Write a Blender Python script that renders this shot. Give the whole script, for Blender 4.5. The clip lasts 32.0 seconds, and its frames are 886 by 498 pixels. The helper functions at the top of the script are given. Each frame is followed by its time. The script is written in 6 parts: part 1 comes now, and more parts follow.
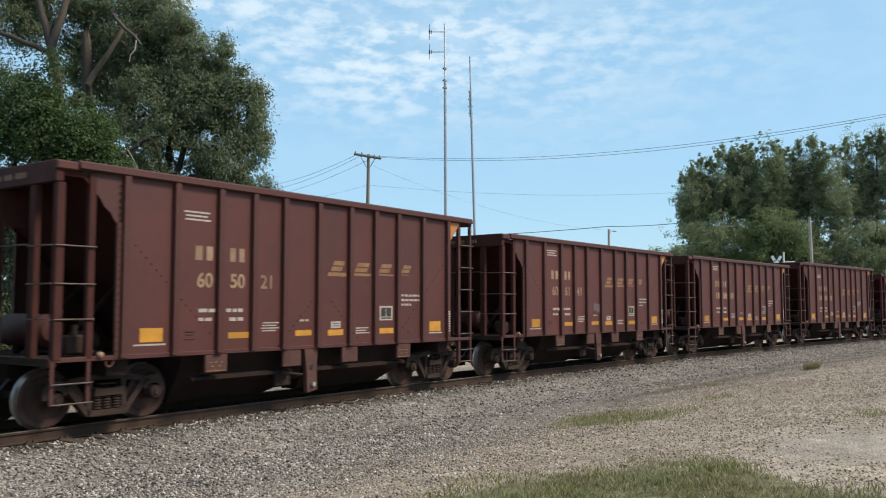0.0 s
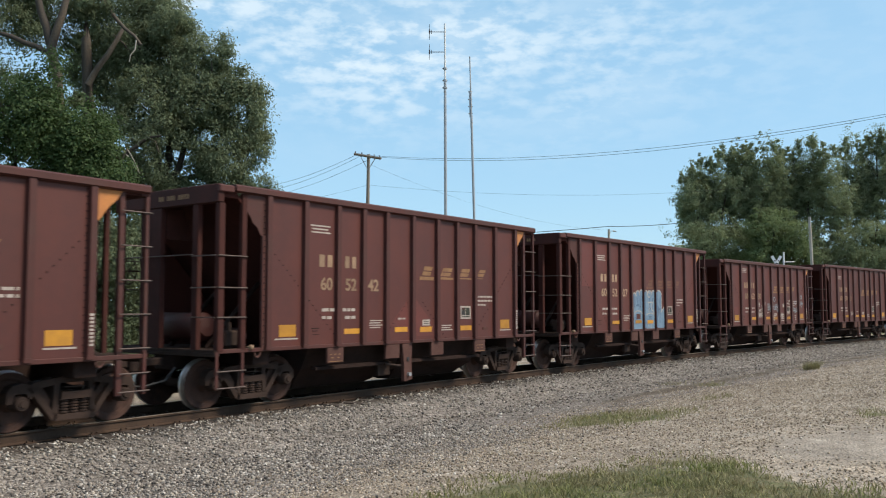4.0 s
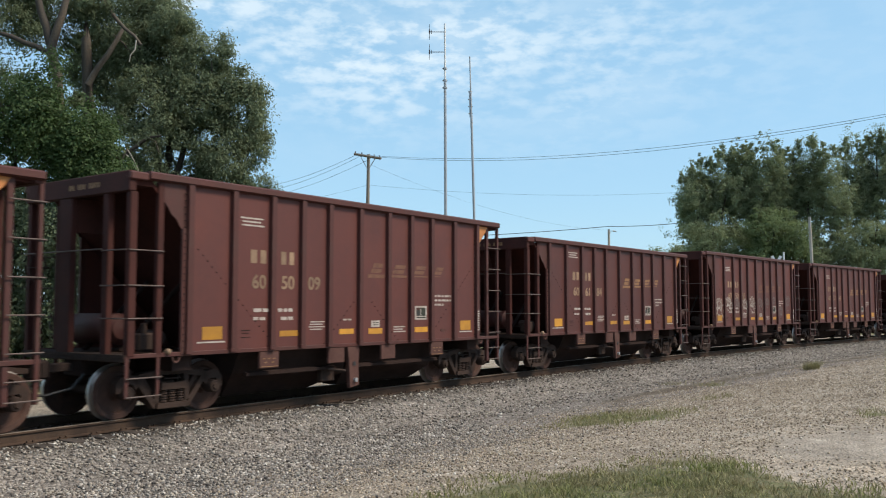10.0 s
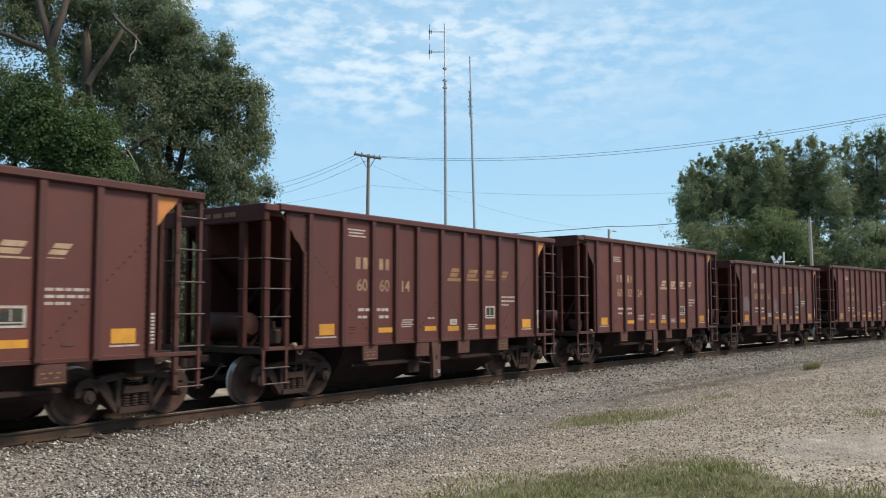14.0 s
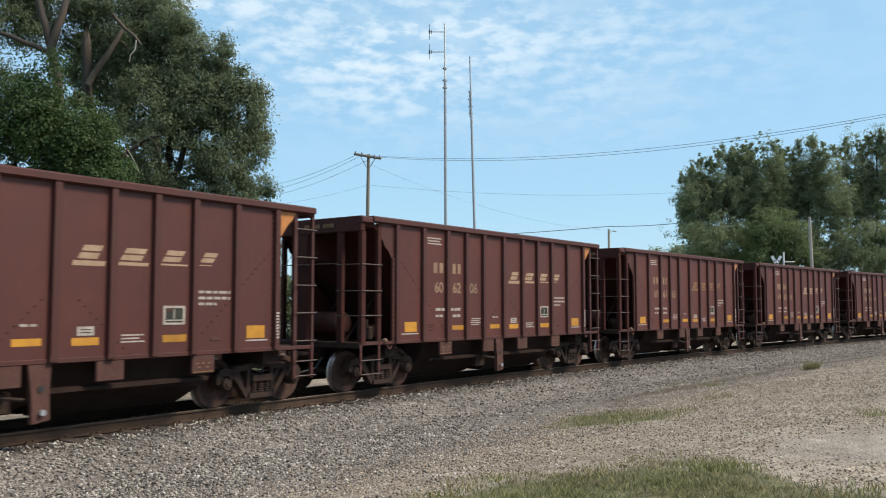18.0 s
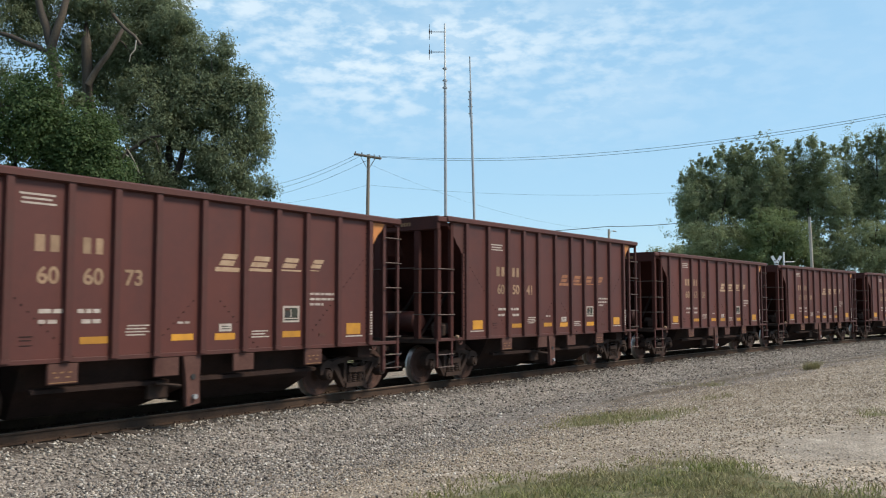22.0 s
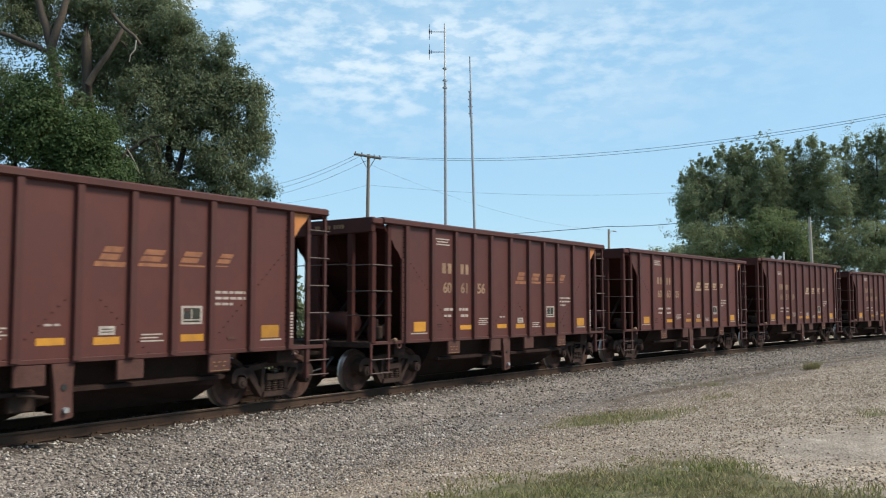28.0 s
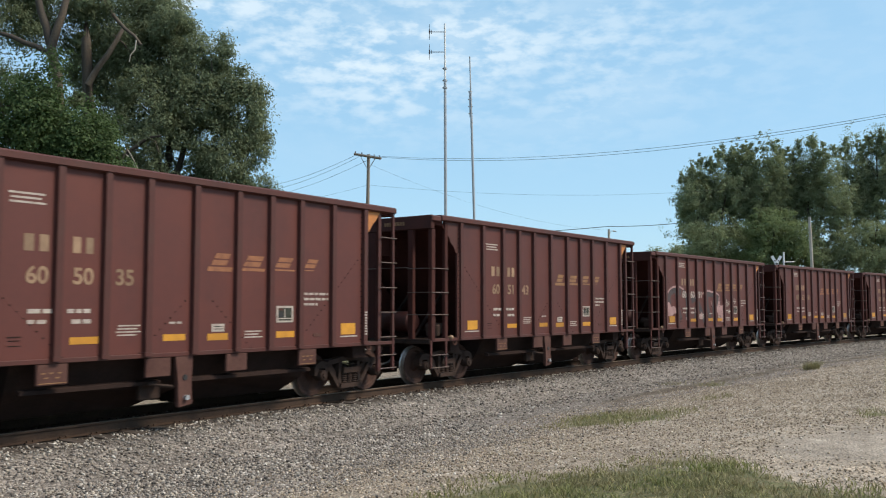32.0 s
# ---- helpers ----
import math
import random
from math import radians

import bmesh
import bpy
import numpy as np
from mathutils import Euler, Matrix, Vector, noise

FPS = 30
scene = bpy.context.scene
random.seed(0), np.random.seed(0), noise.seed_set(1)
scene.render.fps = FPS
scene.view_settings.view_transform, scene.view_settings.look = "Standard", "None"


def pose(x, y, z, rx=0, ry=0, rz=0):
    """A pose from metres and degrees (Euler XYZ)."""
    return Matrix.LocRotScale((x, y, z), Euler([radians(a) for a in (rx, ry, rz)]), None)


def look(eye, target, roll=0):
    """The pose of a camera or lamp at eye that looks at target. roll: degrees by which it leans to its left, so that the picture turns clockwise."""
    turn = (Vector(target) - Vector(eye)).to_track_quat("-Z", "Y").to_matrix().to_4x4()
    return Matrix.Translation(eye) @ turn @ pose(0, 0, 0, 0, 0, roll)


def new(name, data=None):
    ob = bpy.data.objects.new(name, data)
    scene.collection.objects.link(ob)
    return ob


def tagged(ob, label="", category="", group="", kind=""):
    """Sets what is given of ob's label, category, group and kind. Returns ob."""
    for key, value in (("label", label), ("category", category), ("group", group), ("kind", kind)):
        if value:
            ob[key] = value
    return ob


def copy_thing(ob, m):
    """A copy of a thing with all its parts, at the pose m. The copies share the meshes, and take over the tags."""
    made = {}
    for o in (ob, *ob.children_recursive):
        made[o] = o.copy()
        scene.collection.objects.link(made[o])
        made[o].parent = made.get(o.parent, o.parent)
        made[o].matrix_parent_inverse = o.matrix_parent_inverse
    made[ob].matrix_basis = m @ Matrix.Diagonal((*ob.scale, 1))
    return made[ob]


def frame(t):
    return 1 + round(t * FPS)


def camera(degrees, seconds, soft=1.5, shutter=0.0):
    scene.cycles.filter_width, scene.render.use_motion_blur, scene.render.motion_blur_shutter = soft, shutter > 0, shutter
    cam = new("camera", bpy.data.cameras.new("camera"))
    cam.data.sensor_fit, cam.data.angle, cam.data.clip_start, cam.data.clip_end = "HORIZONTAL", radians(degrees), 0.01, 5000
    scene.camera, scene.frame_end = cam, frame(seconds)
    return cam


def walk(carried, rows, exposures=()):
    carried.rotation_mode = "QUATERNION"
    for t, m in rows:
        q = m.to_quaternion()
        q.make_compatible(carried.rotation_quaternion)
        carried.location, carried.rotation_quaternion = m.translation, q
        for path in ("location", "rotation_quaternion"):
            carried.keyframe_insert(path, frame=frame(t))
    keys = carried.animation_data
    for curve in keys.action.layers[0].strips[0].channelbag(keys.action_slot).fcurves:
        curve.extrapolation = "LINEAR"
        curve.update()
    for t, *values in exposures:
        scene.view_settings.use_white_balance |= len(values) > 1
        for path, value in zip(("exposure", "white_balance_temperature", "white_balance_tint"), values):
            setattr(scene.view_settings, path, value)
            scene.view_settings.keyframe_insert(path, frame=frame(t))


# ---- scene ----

# ======== camera ========
EYE = (0.0, 0.0, 1.902)
cam = camera(54.876, 32.0, soft=1.1, shutter=0.16)
LOOK = look(EYE, (0.0, 100.0, 1.902 + 100.0 * math.tan(0.0676)))
walk(cam, [(0.0, LOOK), (32.0, LOOK)], exposures=[(0.0, 0.27), (32.0, 0.27)])

# ======== world and sun ========
world = bpy.data.worlds.new("sky")
scene.world = world
world.use_nodes = True
SUN_EL, SUN_AZ = 48.0, 100.0     # azimuth clockwise from straight ahead


def build_sky():
    nt = world.node_tree
    nt.nodes.clear()
    N = nt.nodes.new
    out, bg = N("ShaderNodeOutputWorld"), N("ShaderNodeBackground")
    sky = N("ShaderNodeTexSky")
    sky.sky_type, sky.sun_disc = "NISHITA", False
    sky.sun_elevation, sky.sun_rotation = radians(SUN_EL), radians(SUN_AZ)
    sky.air_density, sky.dust_density, sky.ozone_density = 1.0, 0.6, 2.0
    co, sep = N("ShaderNodeTexCoord"), N("ShaderNodeSeparateXYZ")
    nt.links.new(co.outputs["Generated"], sep.inputs[0])
    # small puffs, flattened towards the horizon
    comb = N("ShaderNodeMapping")
    comb.inputs["Scale"].default_value = (1.0, 1.0, 2.4)
    nt.links.new(co.outputs["Generated"], comb.inputs["Vector"])

    def cloud(scale, detail, lo, hi, w):
        t = N("ShaderNodeTexNoise"); t.noise_dimensions = "4D"
        t.inputs["Scale"].default_value, t.inputs["Detail"].default_value = scale, detail
        t.inputs["W"].default_value, t.inputs["Roughness"].default_value = w, 0.55
        nt.links.new(comb.outputs[0], t.inputs["Vector"])
        return eased(t.outputs["Fac"], lo, hi)

    def eased(v, lo, hi, a=0.0, b=1.0):
        r = N("ShaderNodeMapRange"); r.interpolation_type = "SMOOTHSTEP"
        for key, val in (("From Min", lo), ("From Max", hi), ("To Min", a), ("To Max", b)):
            r.inputs[key].default_value = val
        nt.links.new(v, r.inputs["Value"])
        return r.outputs[0]

    def math_of(kind, a, b):
        m = N("ShaderNodeMath"); m.operation = kind
        nt.links.new(a, m.inputs[0]); nt.links.new(b, m.inputs[1])
        return m.outputs[0]

    def blend(fac, a, color):
        m = N("ShaderNodeMix"); m.data_type = "RGBA"
        m.inputs["B"].default_value = (*color, 1)
        nt.links.new(fac, m.inputs["Factor"]); nt.links.new(a, m.inputs["A"])
        return m.outputs["Result"]
    # summer haze, thickest low in the sky
    hazy = blend(eased(sep.outputs[2], 0.36, 0.70, 0.66, 0.05), sky.outputs[0], (2.22, 3.98, 5.35))
    # a bank of mackerel cloud thinning out to the right and downwards
    small, broad = cloud(30.0, 4.0, 0.36, 0.66, 1.3), cloud(2.6, 3.0, 0.30, 0.62, 7.3)
    bank = math_of("MULTIPLY", eased(sep.outputs[0], 0.46, -0.10, 0.12, 1.0), eased(sep.outputs[2], 0.13, 0.30, 0.0, 0.88))
    veil = math_of("MULTIPLY", bank, math_of("MAXIMUM", math_of("MULTIPLY", small, broad), cloud(7.0, 5.0, 0.40, 0.85, 3.1)))
    nt.links.new(blend(veil, hazy, (4.75, 5.50, 6.0)), bg.inputs["Color"])
    bg.inputs["Strength"].default_value = 0.145
    nt.links.new(bg.outputs[0], out.inputs[0])


build_sky()
sun_data = bpy.data.lights.new("sun", "SUN")
sun_data.energy, sun_data.angle, sun_data.color = 3.6, radians(16.0), (1.0, 0.87, 0.70)
sun = new("sun", sun_data)
_az, _el = radians(SUN_AZ), radians(SUN_EL)
_d = Vector((math.sin(_az) * math.cos(_el), math.cos(_az) * math.cos(_el), math.sin(_el)))
sun.matrix_world = look(_d * 200.0, (0, 0, 0))

# ======== materials ========
MATS = {}


def material(name, color, rough=0.7, metal=0.0, var=0.0, scale=4.0, color2=None, bump=0.0, bump_scale=30.0, spec=0.5,
             streak=False, alpha=None, random_tint=0.0, island=False, lo=0.35, hi=0.65, trans=0.0, color3=None, scale3=0.5):
    """Two noise scales between two colours, fine bump; coordinates of the object itself."""
    m = bpy.data.materials.new(name)
    m.use_nodes = True
    nt = m.node_tree
    N, Lk = nt.nodes.new, nt.links.new
    b = nt.nodes["Principled BSDF"]
    b.inputs["Roughness"].default_value, b.inputs["Metallic"].default_value = rough, metal
    b.inputs["Specular IOR Level"].default_value = spec
    col2 = color2 or tuple(c * (1 - var) for c in color)
    co = N("ShaderNodeTexCoord")
    mp = N("ShaderNodeMapping")
    mp.inputs["Scale"].default_value = (1, 1, 0.12) if streak else (1, 1, 1)
    Lk(co.outputs["Object"], mp.inputs["Vector"])
    t1, t2 = N("ShaderNodeTexNoise"), N("ShaderNodeTexNoise")
    t1.inputs["Scale"].default_value, t1.inputs["Detail"].default_value = scale, 6.0
    t2.inputs["Scale"].default_value, t2.inputs["Detail"].default_value = scale * 9.0, 3.0
    Lk(mp.outputs[0], t1.inputs["Vector"]); Lk(co.outputs["Object"], t2.inputs["Vector"])
    add = N("ShaderNodeMix"); add.data_type = "FLOAT"; add.inputs["Factor"].default_value = 0.35
    Lk(t1.outputs["Fac"], add.inputs["A"]); Lk(t2.outputs["Fac"], add.inputs["B"])
    ramp = N("ShaderNodeMapRange"); ramp.inputs["From Min"].default_value, ramp.inputs["From Max"].default_value = lo, hi
    Lk(add.outputs["Result"], ramp.inputs["Value"])
    mix = N("ShaderNodeMix"); mix.data_type = "RGBA"
    mix.inputs["A"].default_value, mix.inputs["B"].default_value = (*color, 1), (*col2, 1)
    Lk(ramp.outputs[0], mix.inputs["Factor"])
    last = mix.outputs["Result"]
    if color3:                                     # broad weathered patches
        t4 = N("ShaderNodeTexNoise"); t4.inputs["Scale"].default_value, t4.inputs["Detail"].default_value = scale3, 5.0
        t4.inputs["Roughness"].default_value = 0.65
        Lk(co.outputs["Object"], t4.inputs["Vector"])
        r4 = N("ShaderNodeMapRange"); r4.inputs["From Min"].default_value, r4.inputs["From Max"].default_value = 0.46, 0.70
        r4.inputs["To Max"].default_value = 0.8
        if random_tint and not island:             # another patchwork on every piece
            t4.noise_dimensions = "4D"
            w4 = N("ShaderNodeMath"); w4.operation = "MULTIPLY"; w4.inputs[1].default_value = 57.0
            Lk(N("ShaderNodeObjectInfo").outputs["Random"], w4.inputs[0]); Lk(w4.outputs[0], t4.inputs["W"])
        Lk(t4.outputs["Fac"], r4.inputs["Value"])
        m4 = N("ShaderNodeMix"); m4.data_type = "RGBA"; m4.inputs["B"].default_value = (*color3, 1)
        Lk(r4.outputs[0], m4.inputs["Factor"]); Lk(last, m4.inputs["A"])
        last = m4.outputs["Result"]
    if random_tint:
        src = N("ShaderNodeNewGeometry").outputs["Random Per Island"] if island else N("ShaderNodeObjectInfo").outputs["Random"]
        mr = N("ShaderNodeMapRange")
        mr.inputs["To Min"].default_value, mr.inputs["To Max"].default_value = 1 - random_tint, 1 + random_tint
        Lk(src, mr.inputs["Value"])
        hsv = N("ShaderNodeHueSaturation")
        Lk(mr.outputs[0], hsv.inputs["Value"]); Lk(last, hsv.inputs["Color"])
        last = hsv.outputs[0]
    Lk(last, b.inputs["Base Color"])
    if bump:
        t3 = N("ShaderNodeTexNoise"); t3.inputs["Scale"].default_value, t3.inputs["Detail"].default_value = bump_scale, 4.0
        Lk(co.outputs["Object"], t3.inputs["Vector"])
        bp = N("ShaderNodeBump"); bp.inputs["Strength"].default_value, bp.inputs["Distance"].default_value = bump, 0.02
        Lk(t3.outputs["Fac"], bp.inputs["Height"]); Lk(bp.outputs[0], b.inputs["Normal"])
    if trans:
        tr, ms = N("ShaderNodeBsdfTranslucent"), N("ShaderNodeMixShader")
        Lk(last, tr.inputs["Color"]); ms.inputs[0].default_value = trans
        Lk(b.outputs[0], ms.inputs[1]); Lk(tr.outputs[0], ms.inputs[2])
        Lk(ms.outputs[0], nt.nodes["Material Output"].inputs[0])
    MATS[name] = m
    return m


PAINT = material("oxide_paint", (0.079, 0.0222, 0.0168), 0.62, color2=(0.057, 0.0174, 0.0140), scale=1.6, streak=True, bump=0.06, bump_scale=6, spec=0.40, color3=(0.062, 0.026, 0.020), scale3=1.4)
PANEL = material("oxide_panel", (0.089, 0.0243, 0.0187), 0.58, color2=(0.071, 0.0212, 0.0170), scale=0.9, streak=True, bump=0.10, bump_scale=2.2, random_tint=0.12, spec=0.42, color3=(0.104, 0.0270, 0.0185), scale3=0.7)
# matt, darker oxide paint: shade of the end recesses put into the colour
RECESSPAINT = material("shaded_oxide_paint", (0.068, 0.0225, 0.0180), 0.9, color2=(0.042, 0.0165, 0.0140), scale=1.4, bump=0.06, bump_scale=6, spec=0.08)
# oxide paint again, darkened to hold the shade on the wagon ends
ENDPAINT = material("shaded_end_paint", (0.066, 0.0205, 0.0160), 0.75, color2=(0.044, 0.0158, 0.0132), scale=1.8, bump=0.06, bump_scale=6, spec=0.2)
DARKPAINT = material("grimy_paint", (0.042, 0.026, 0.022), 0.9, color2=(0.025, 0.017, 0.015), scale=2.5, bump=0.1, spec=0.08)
STEEL = material("dark_steel", (0.056, 0.036, 0.029), 0.82, color2=(0.032, 0.022, 0.018), scale=3.0, bump=0.15, spec=0.15)
DUSTY = material("dusty_paint", (0.105, 0.053, 0.043), 0.8, color2=(0.066, 0.031, 0.026), scale=2.2, bump=0.08, spec=0.2)
WHEELRUST = material("wheel_rust", (0.088, 0.049, 0.038), 0.85, color2=(0.048, 0.030, 0.025), scale=6.0, bump=0.1, spec=0.15)
TREAD = material("polished_tread", (0.50, 0.46, 0.42), 0.42, metal=0.8, var=0.3, scale=10.0)
RUNG = material("dusty_rung_steel", (0.155, 0.118, 0.104), 0.7, color2=(0.085, 0.060, 0.052), scale=6.0, spec=0.3)
CREAM = material("cream_lettering", (0.29, 0.195, 0.12), 0.7, color2=(0.19, 0.115, 0.07), scale=5.0, random_tint=0.25)
GOLD = material("faded_gold_lettering", (0.27, 0.145, 0.060), 0.7, color2=(0.175, 0.085, 0.040), scale=6.0)
WHITE = material("white_stencil", (0.47, 0.42, 0.375), 0.7, color2=(0.27, 0.22, 0.19), scale=9.0)
YELLOW = material("reflective_yellow", (0.50, 0.235, 0.018), 0.55, color2=(0.36, 0.165, 0.018), scale=5.0, random_tint=0.22)
ORANGE = material("orange_paint", (0.50, 0.19, 0.045), 0.6, color2=(0.36, 0.14, 0.04), scale=5.0)
PLATEGREY = material("data_plate_field", (0.055, 0.058, 0.046), 0.75, spec=0.15, color2=(0.036, 0.040, 0.032), scale=6.0)
PALE_EMBLEM = material("pale_cream_lettering", (0.40, 0.29, 0.19), 0.7, color2=(0.28, 0.18, 0.11), scale=6.0)
FAINT_EMBLEM = material("worn_away_lettering", (0.165, 0.078, 0.042), 0.7, color2=(0.105, 0.040, 0.025), scale=5.0)
COPPER_EMBLEM = material("coppery_worn_lettering", (0.31, 0.130, 0.055), 0.7, color2=(0.17, 0.066, 0.034), scale=5.0)
BLACK = material("black_label", (0.02, 0.02, 0.02), 0.6, var=0.2)
RAILSIDE = material("rusty_rail", (0.082, 0.053, 0.037), 0.9, spec=0.15, color2=(0.050, 0.034, 0.026), scale=3.0, bump=0.1)
RAILTOP = material("worn_rail_head", (0.20, 0.165, 0.135), 0.5, metal=0.5, var=0.3, scale=6.0)
TIE = material("creosoted_timber", (0.035, 0.027, 0.022), 0.9, color2=(0.060, 0.048, 0.040), scale=5.0, bump=0.3, random_tint=0.25)


def stone_material(name, stops):
    """Mixed crushed stone: every piece takes its own colour from the stops, with a fine grain."""
    m = bpy.data.materials.new(name)
    m.use_nodes = True
    nt = m.node_tree
    N, Lk = nt.nodes.new, nt.links.new
    b = nt.nodes["Principled BSDF"]
    b.inputs["Roughness"].default_value, b.inputs["Specular IOR Level"].default_value = 0.92, 0.25
    ramp = N("ShaderNodeValToRGB")
    els = ramp.color_ramp.elements
    while len(els) < len(stops):
        els.new(0.5)
    for e, (p, c) in zip(els, stops):
        e.position, e.color = p, (*c, 1)
    Lk(N("ShaderNodeNewGeometry").outputs["Random Per Island"], ramp.inputs["Fac"])
    t, co, hsv, mr = N("ShaderNodeTexNoise"), N("ShaderNodeTexCoord"), N("ShaderNodeHueSaturation"), N("ShaderNodeMapRange")
    t.inputs["Scale"].default_value, t.inputs["Detail"].default_value = 60.0, 4.0
    mr.inputs["To Min"].default_value, mr.inputs["To Max"].default_value = 0.6, 1.4
    Lk(co.outputs["Object"], t.inputs["Vector"]); Lk(t.outputs["Fac"], mr.inputs["Value"])
    patch, pr, mul = N("ShaderNodeTexNoise"), N("ShaderNodeMapRange"), N("ShaderNodeMath")
    patch.inputs["Scale"].default_value, patch.inputs["Detail"].default_value, patch.inputs["Roughness"].default_value = 1.7, 6.0, 0.7
    pr.inputs["From Min"].default_value, pr.inputs["From Max"].default_value = 0.3, 0.7
    pr.inputs["To Min"].default_value, pr.inputs["To Max"].default_value = 0.70, 1.28
    mul.operation = "MULTIPLY"
    Lk(co.outputs["Object"], patch.inputs["Vector"]); Lk(patch.outputs["Fac"], pr.inputs["Value"])
    Lk(mr.outputs[0], mul.inputs[0]); Lk(pr.outputs[0], mul.inputs[1])
    Lk(mul.outputs[0], hsv.inputs["Value"]); Lk(ramp.outputs["Color"], hsv.inputs["Color"])
    Lk(hsv.outputs[0], b.inputs["Base Color"])
    return m


BALLAST = stone_material("ballast_stone", ((0.0, (0.05, 0.047, 0.044)), (0.18, (0.125, 0.114, 0.103)), (0.38, (0.225, 0.190, 0.158)), (0.58, (0.270, 0.256, 0.234)), (0.78, (0.33, 0.295, 0.242)), (0.95, (0.43, 0.40, 0.355)), (1.0, (0.58, 0.55, 0.50))))
PEBBLE = stone_material("pale_gravel_stone", ((0.0, (0.115, 0.094, 0.072)), (0.2, (0.215, 0.172, 0.128)), (0.45, (0.325, 0.264, 0.192)), (0.75, (0.435, 0.366, 0.272)), (0.93, (0.565, 0.505, 0.415)), (1.0, (0.70, 0.66, 0.60))))
PALEBARK = material("pale_bark", (0.120, 0.097, 0.074), 0.95, color2=(0.045, 0.037, 0.029), scale=2.0, streak=True, bump=0.6, bump_scale=9)
# darker stones that carry the shade under the train in their colour
SHADEBALLAST = stone_material("shaded_ballast_stone", ((0.0, (0.022, 0.018, 0.016)), (0.5, (0.060, 0.048, 0.040)), (0.9, (0.105, 0.086, 0.072)), (1.0, (0.19, 0.165, 0.14))))
BARK = material("grey_bark", (0.085, 0.070, 0.055), 0.95, color2=(0.040, 0.033, 0.027), scale=3.0, streak=True, bump=0.6, bump_scale=12)
LEAF = material("dark_leaf", (0.168, 0.204, 0.118), 0.6, color2=(0.126, 0.158, 0.090), scale=0.9, lo=0.4, hi=0.6, random_tint=0.16, island=True, trans=0.45, spec=0.12)
LEAF5 = material("grey_green_leaf", (0.196, 0.238, 0.142), 0.6, color2=(0.144, 0.178, 0.102), scale=0.9, lo=0.4, hi=0.6, random_tint=0.16, island=True, trans=0.45, spec=0.12)
LEAF2 = material("bright_leaf", (0.084, 0.134, 0.046), 0.6, color2=(0.052, 0.090, 0.032), scale=0.4, random_tint=0.16, island=True, trans=0.4, spec=0.25)
LEAF3 = material("maple_leaf", (0.272, 0.325, 0.190), 0.6, color2=(0.210, 0.258, 0.146), scale=0.3, random_tint=0.13, island=True, trans=0.56, spec=0.15)
LEAF4 = material("young_maple_leaf", (0.220, 0.284, 0.138), 0.6, color2=(0.170, 0.224, 0.108), scale=0.3, random_tint=0.13, island=True, trans=0.56, spec=0.15)
GRASS = material("grass_blade", (0.185, 0.212, 0.072), 0.7, color2=(0.29, 0.245, 0.150), scale=1.3, random_tint=0.35, island=True, trans=0.3, spec=0.2)
GALV = material("galvanised_steel", (0.42, 0.43, 0.44), 0.5, metal=0.5, var=0.25, scale=3.0)
PALEWOOD = material("bleached_pole_wood", (0.46, 0.42, 0.36), 0.9, color2=(0.30, 0.27, 0.23), scale=2.0, streak=True, bump=0.3)
WOOD = material("weathered_pole_wood", (0.22, 0.185, 0.15), 0.9, color2=(0.13, 0.105, 0.085), scale=2.0, streak=True, bump=0.3)
CABLE = material("black_cable", (0.03, 0.03, 0.032), 0.6, var=0.2)
SIGNWHITE = material("white_sign", (0.78, 0.78, 0.77), 0.5, var=0.08)
PORCELAIN = material("brown_insulator", (0.10, 0.06, 0.05), 0.3, var=0.2)

# ======== small mesh helpers ========


def box(bm, x0, x1, y0, y1, z0, z1, bevel=0.0):
    vs = [bm.verts.new((x, y, z)) for x in (x0, x1) for y in (y0, y1) for z in (z0, z1)]
    for f in ((0, 1, 3, 2), (4, 6, 7, 5), (0, 4, 5, 1), (2, 3, 7, 6), (0, 2, 6, 4), (1, 5, 7, 3)):
        bm.faces.new([vs[i] for i in f])
    if bevel:
        es = {e for v in vs for e in v.link_edges}
        bmesh.ops.bevel(bm, geom=list(es), offset=bevel, segments=1, affect="EDGES")
    return vs


def prism(bm, pts, axis, a, b):
    """A closed polygon of 2D points swept along an axis from a to b. Points are the two other coordinates in x, y, z order."""
    def put(p, d):
        return {"x": (d, p[0], p[1]), "y": (p[0], d, p[1]), "z": (p[0], p[1], d)}[axis]
    lo, hi = [bm.verts.new(put(p, a)) for p in pts], [bm.verts.new(put(p, b)) for p in pts]
    n = len(pts)
    bm.faces.new(lo), bm.faces.new(hi[::-1])
    for i in range(n):
        bm.faces.new((lo[i], hi[i], hi[(i + 1) % n], lo[(i + 1) % n]))


def rod(bm, p0, p1, r0, r1=None, seg=8, cap=True):
    p0, p1 = Vector(p0), Vector(p1)
    r1 = r0 if r1 is None else r1
    q = (p1 - p0).to_track_quat("Z", "Y")
    rings = []
    for p, r in ((p0, r0), (p1, r1)):
        rings.append([bm.verts.new(p + q @ Vector((r * math.cos(2 * math.pi * i / seg), r * math.sin(2 * math.pi * i / seg), 0))) for i in range(seg)])
    for i in range(seg):
        bm.faces.new((rings[0][i], rings[0][(i + 1) % seg], rings[1][(i + 1) % seg], rings[1][i]))
    if cap:
        bm.faces.new(rings[0][::-1]), bm.faces.new(rings[1])


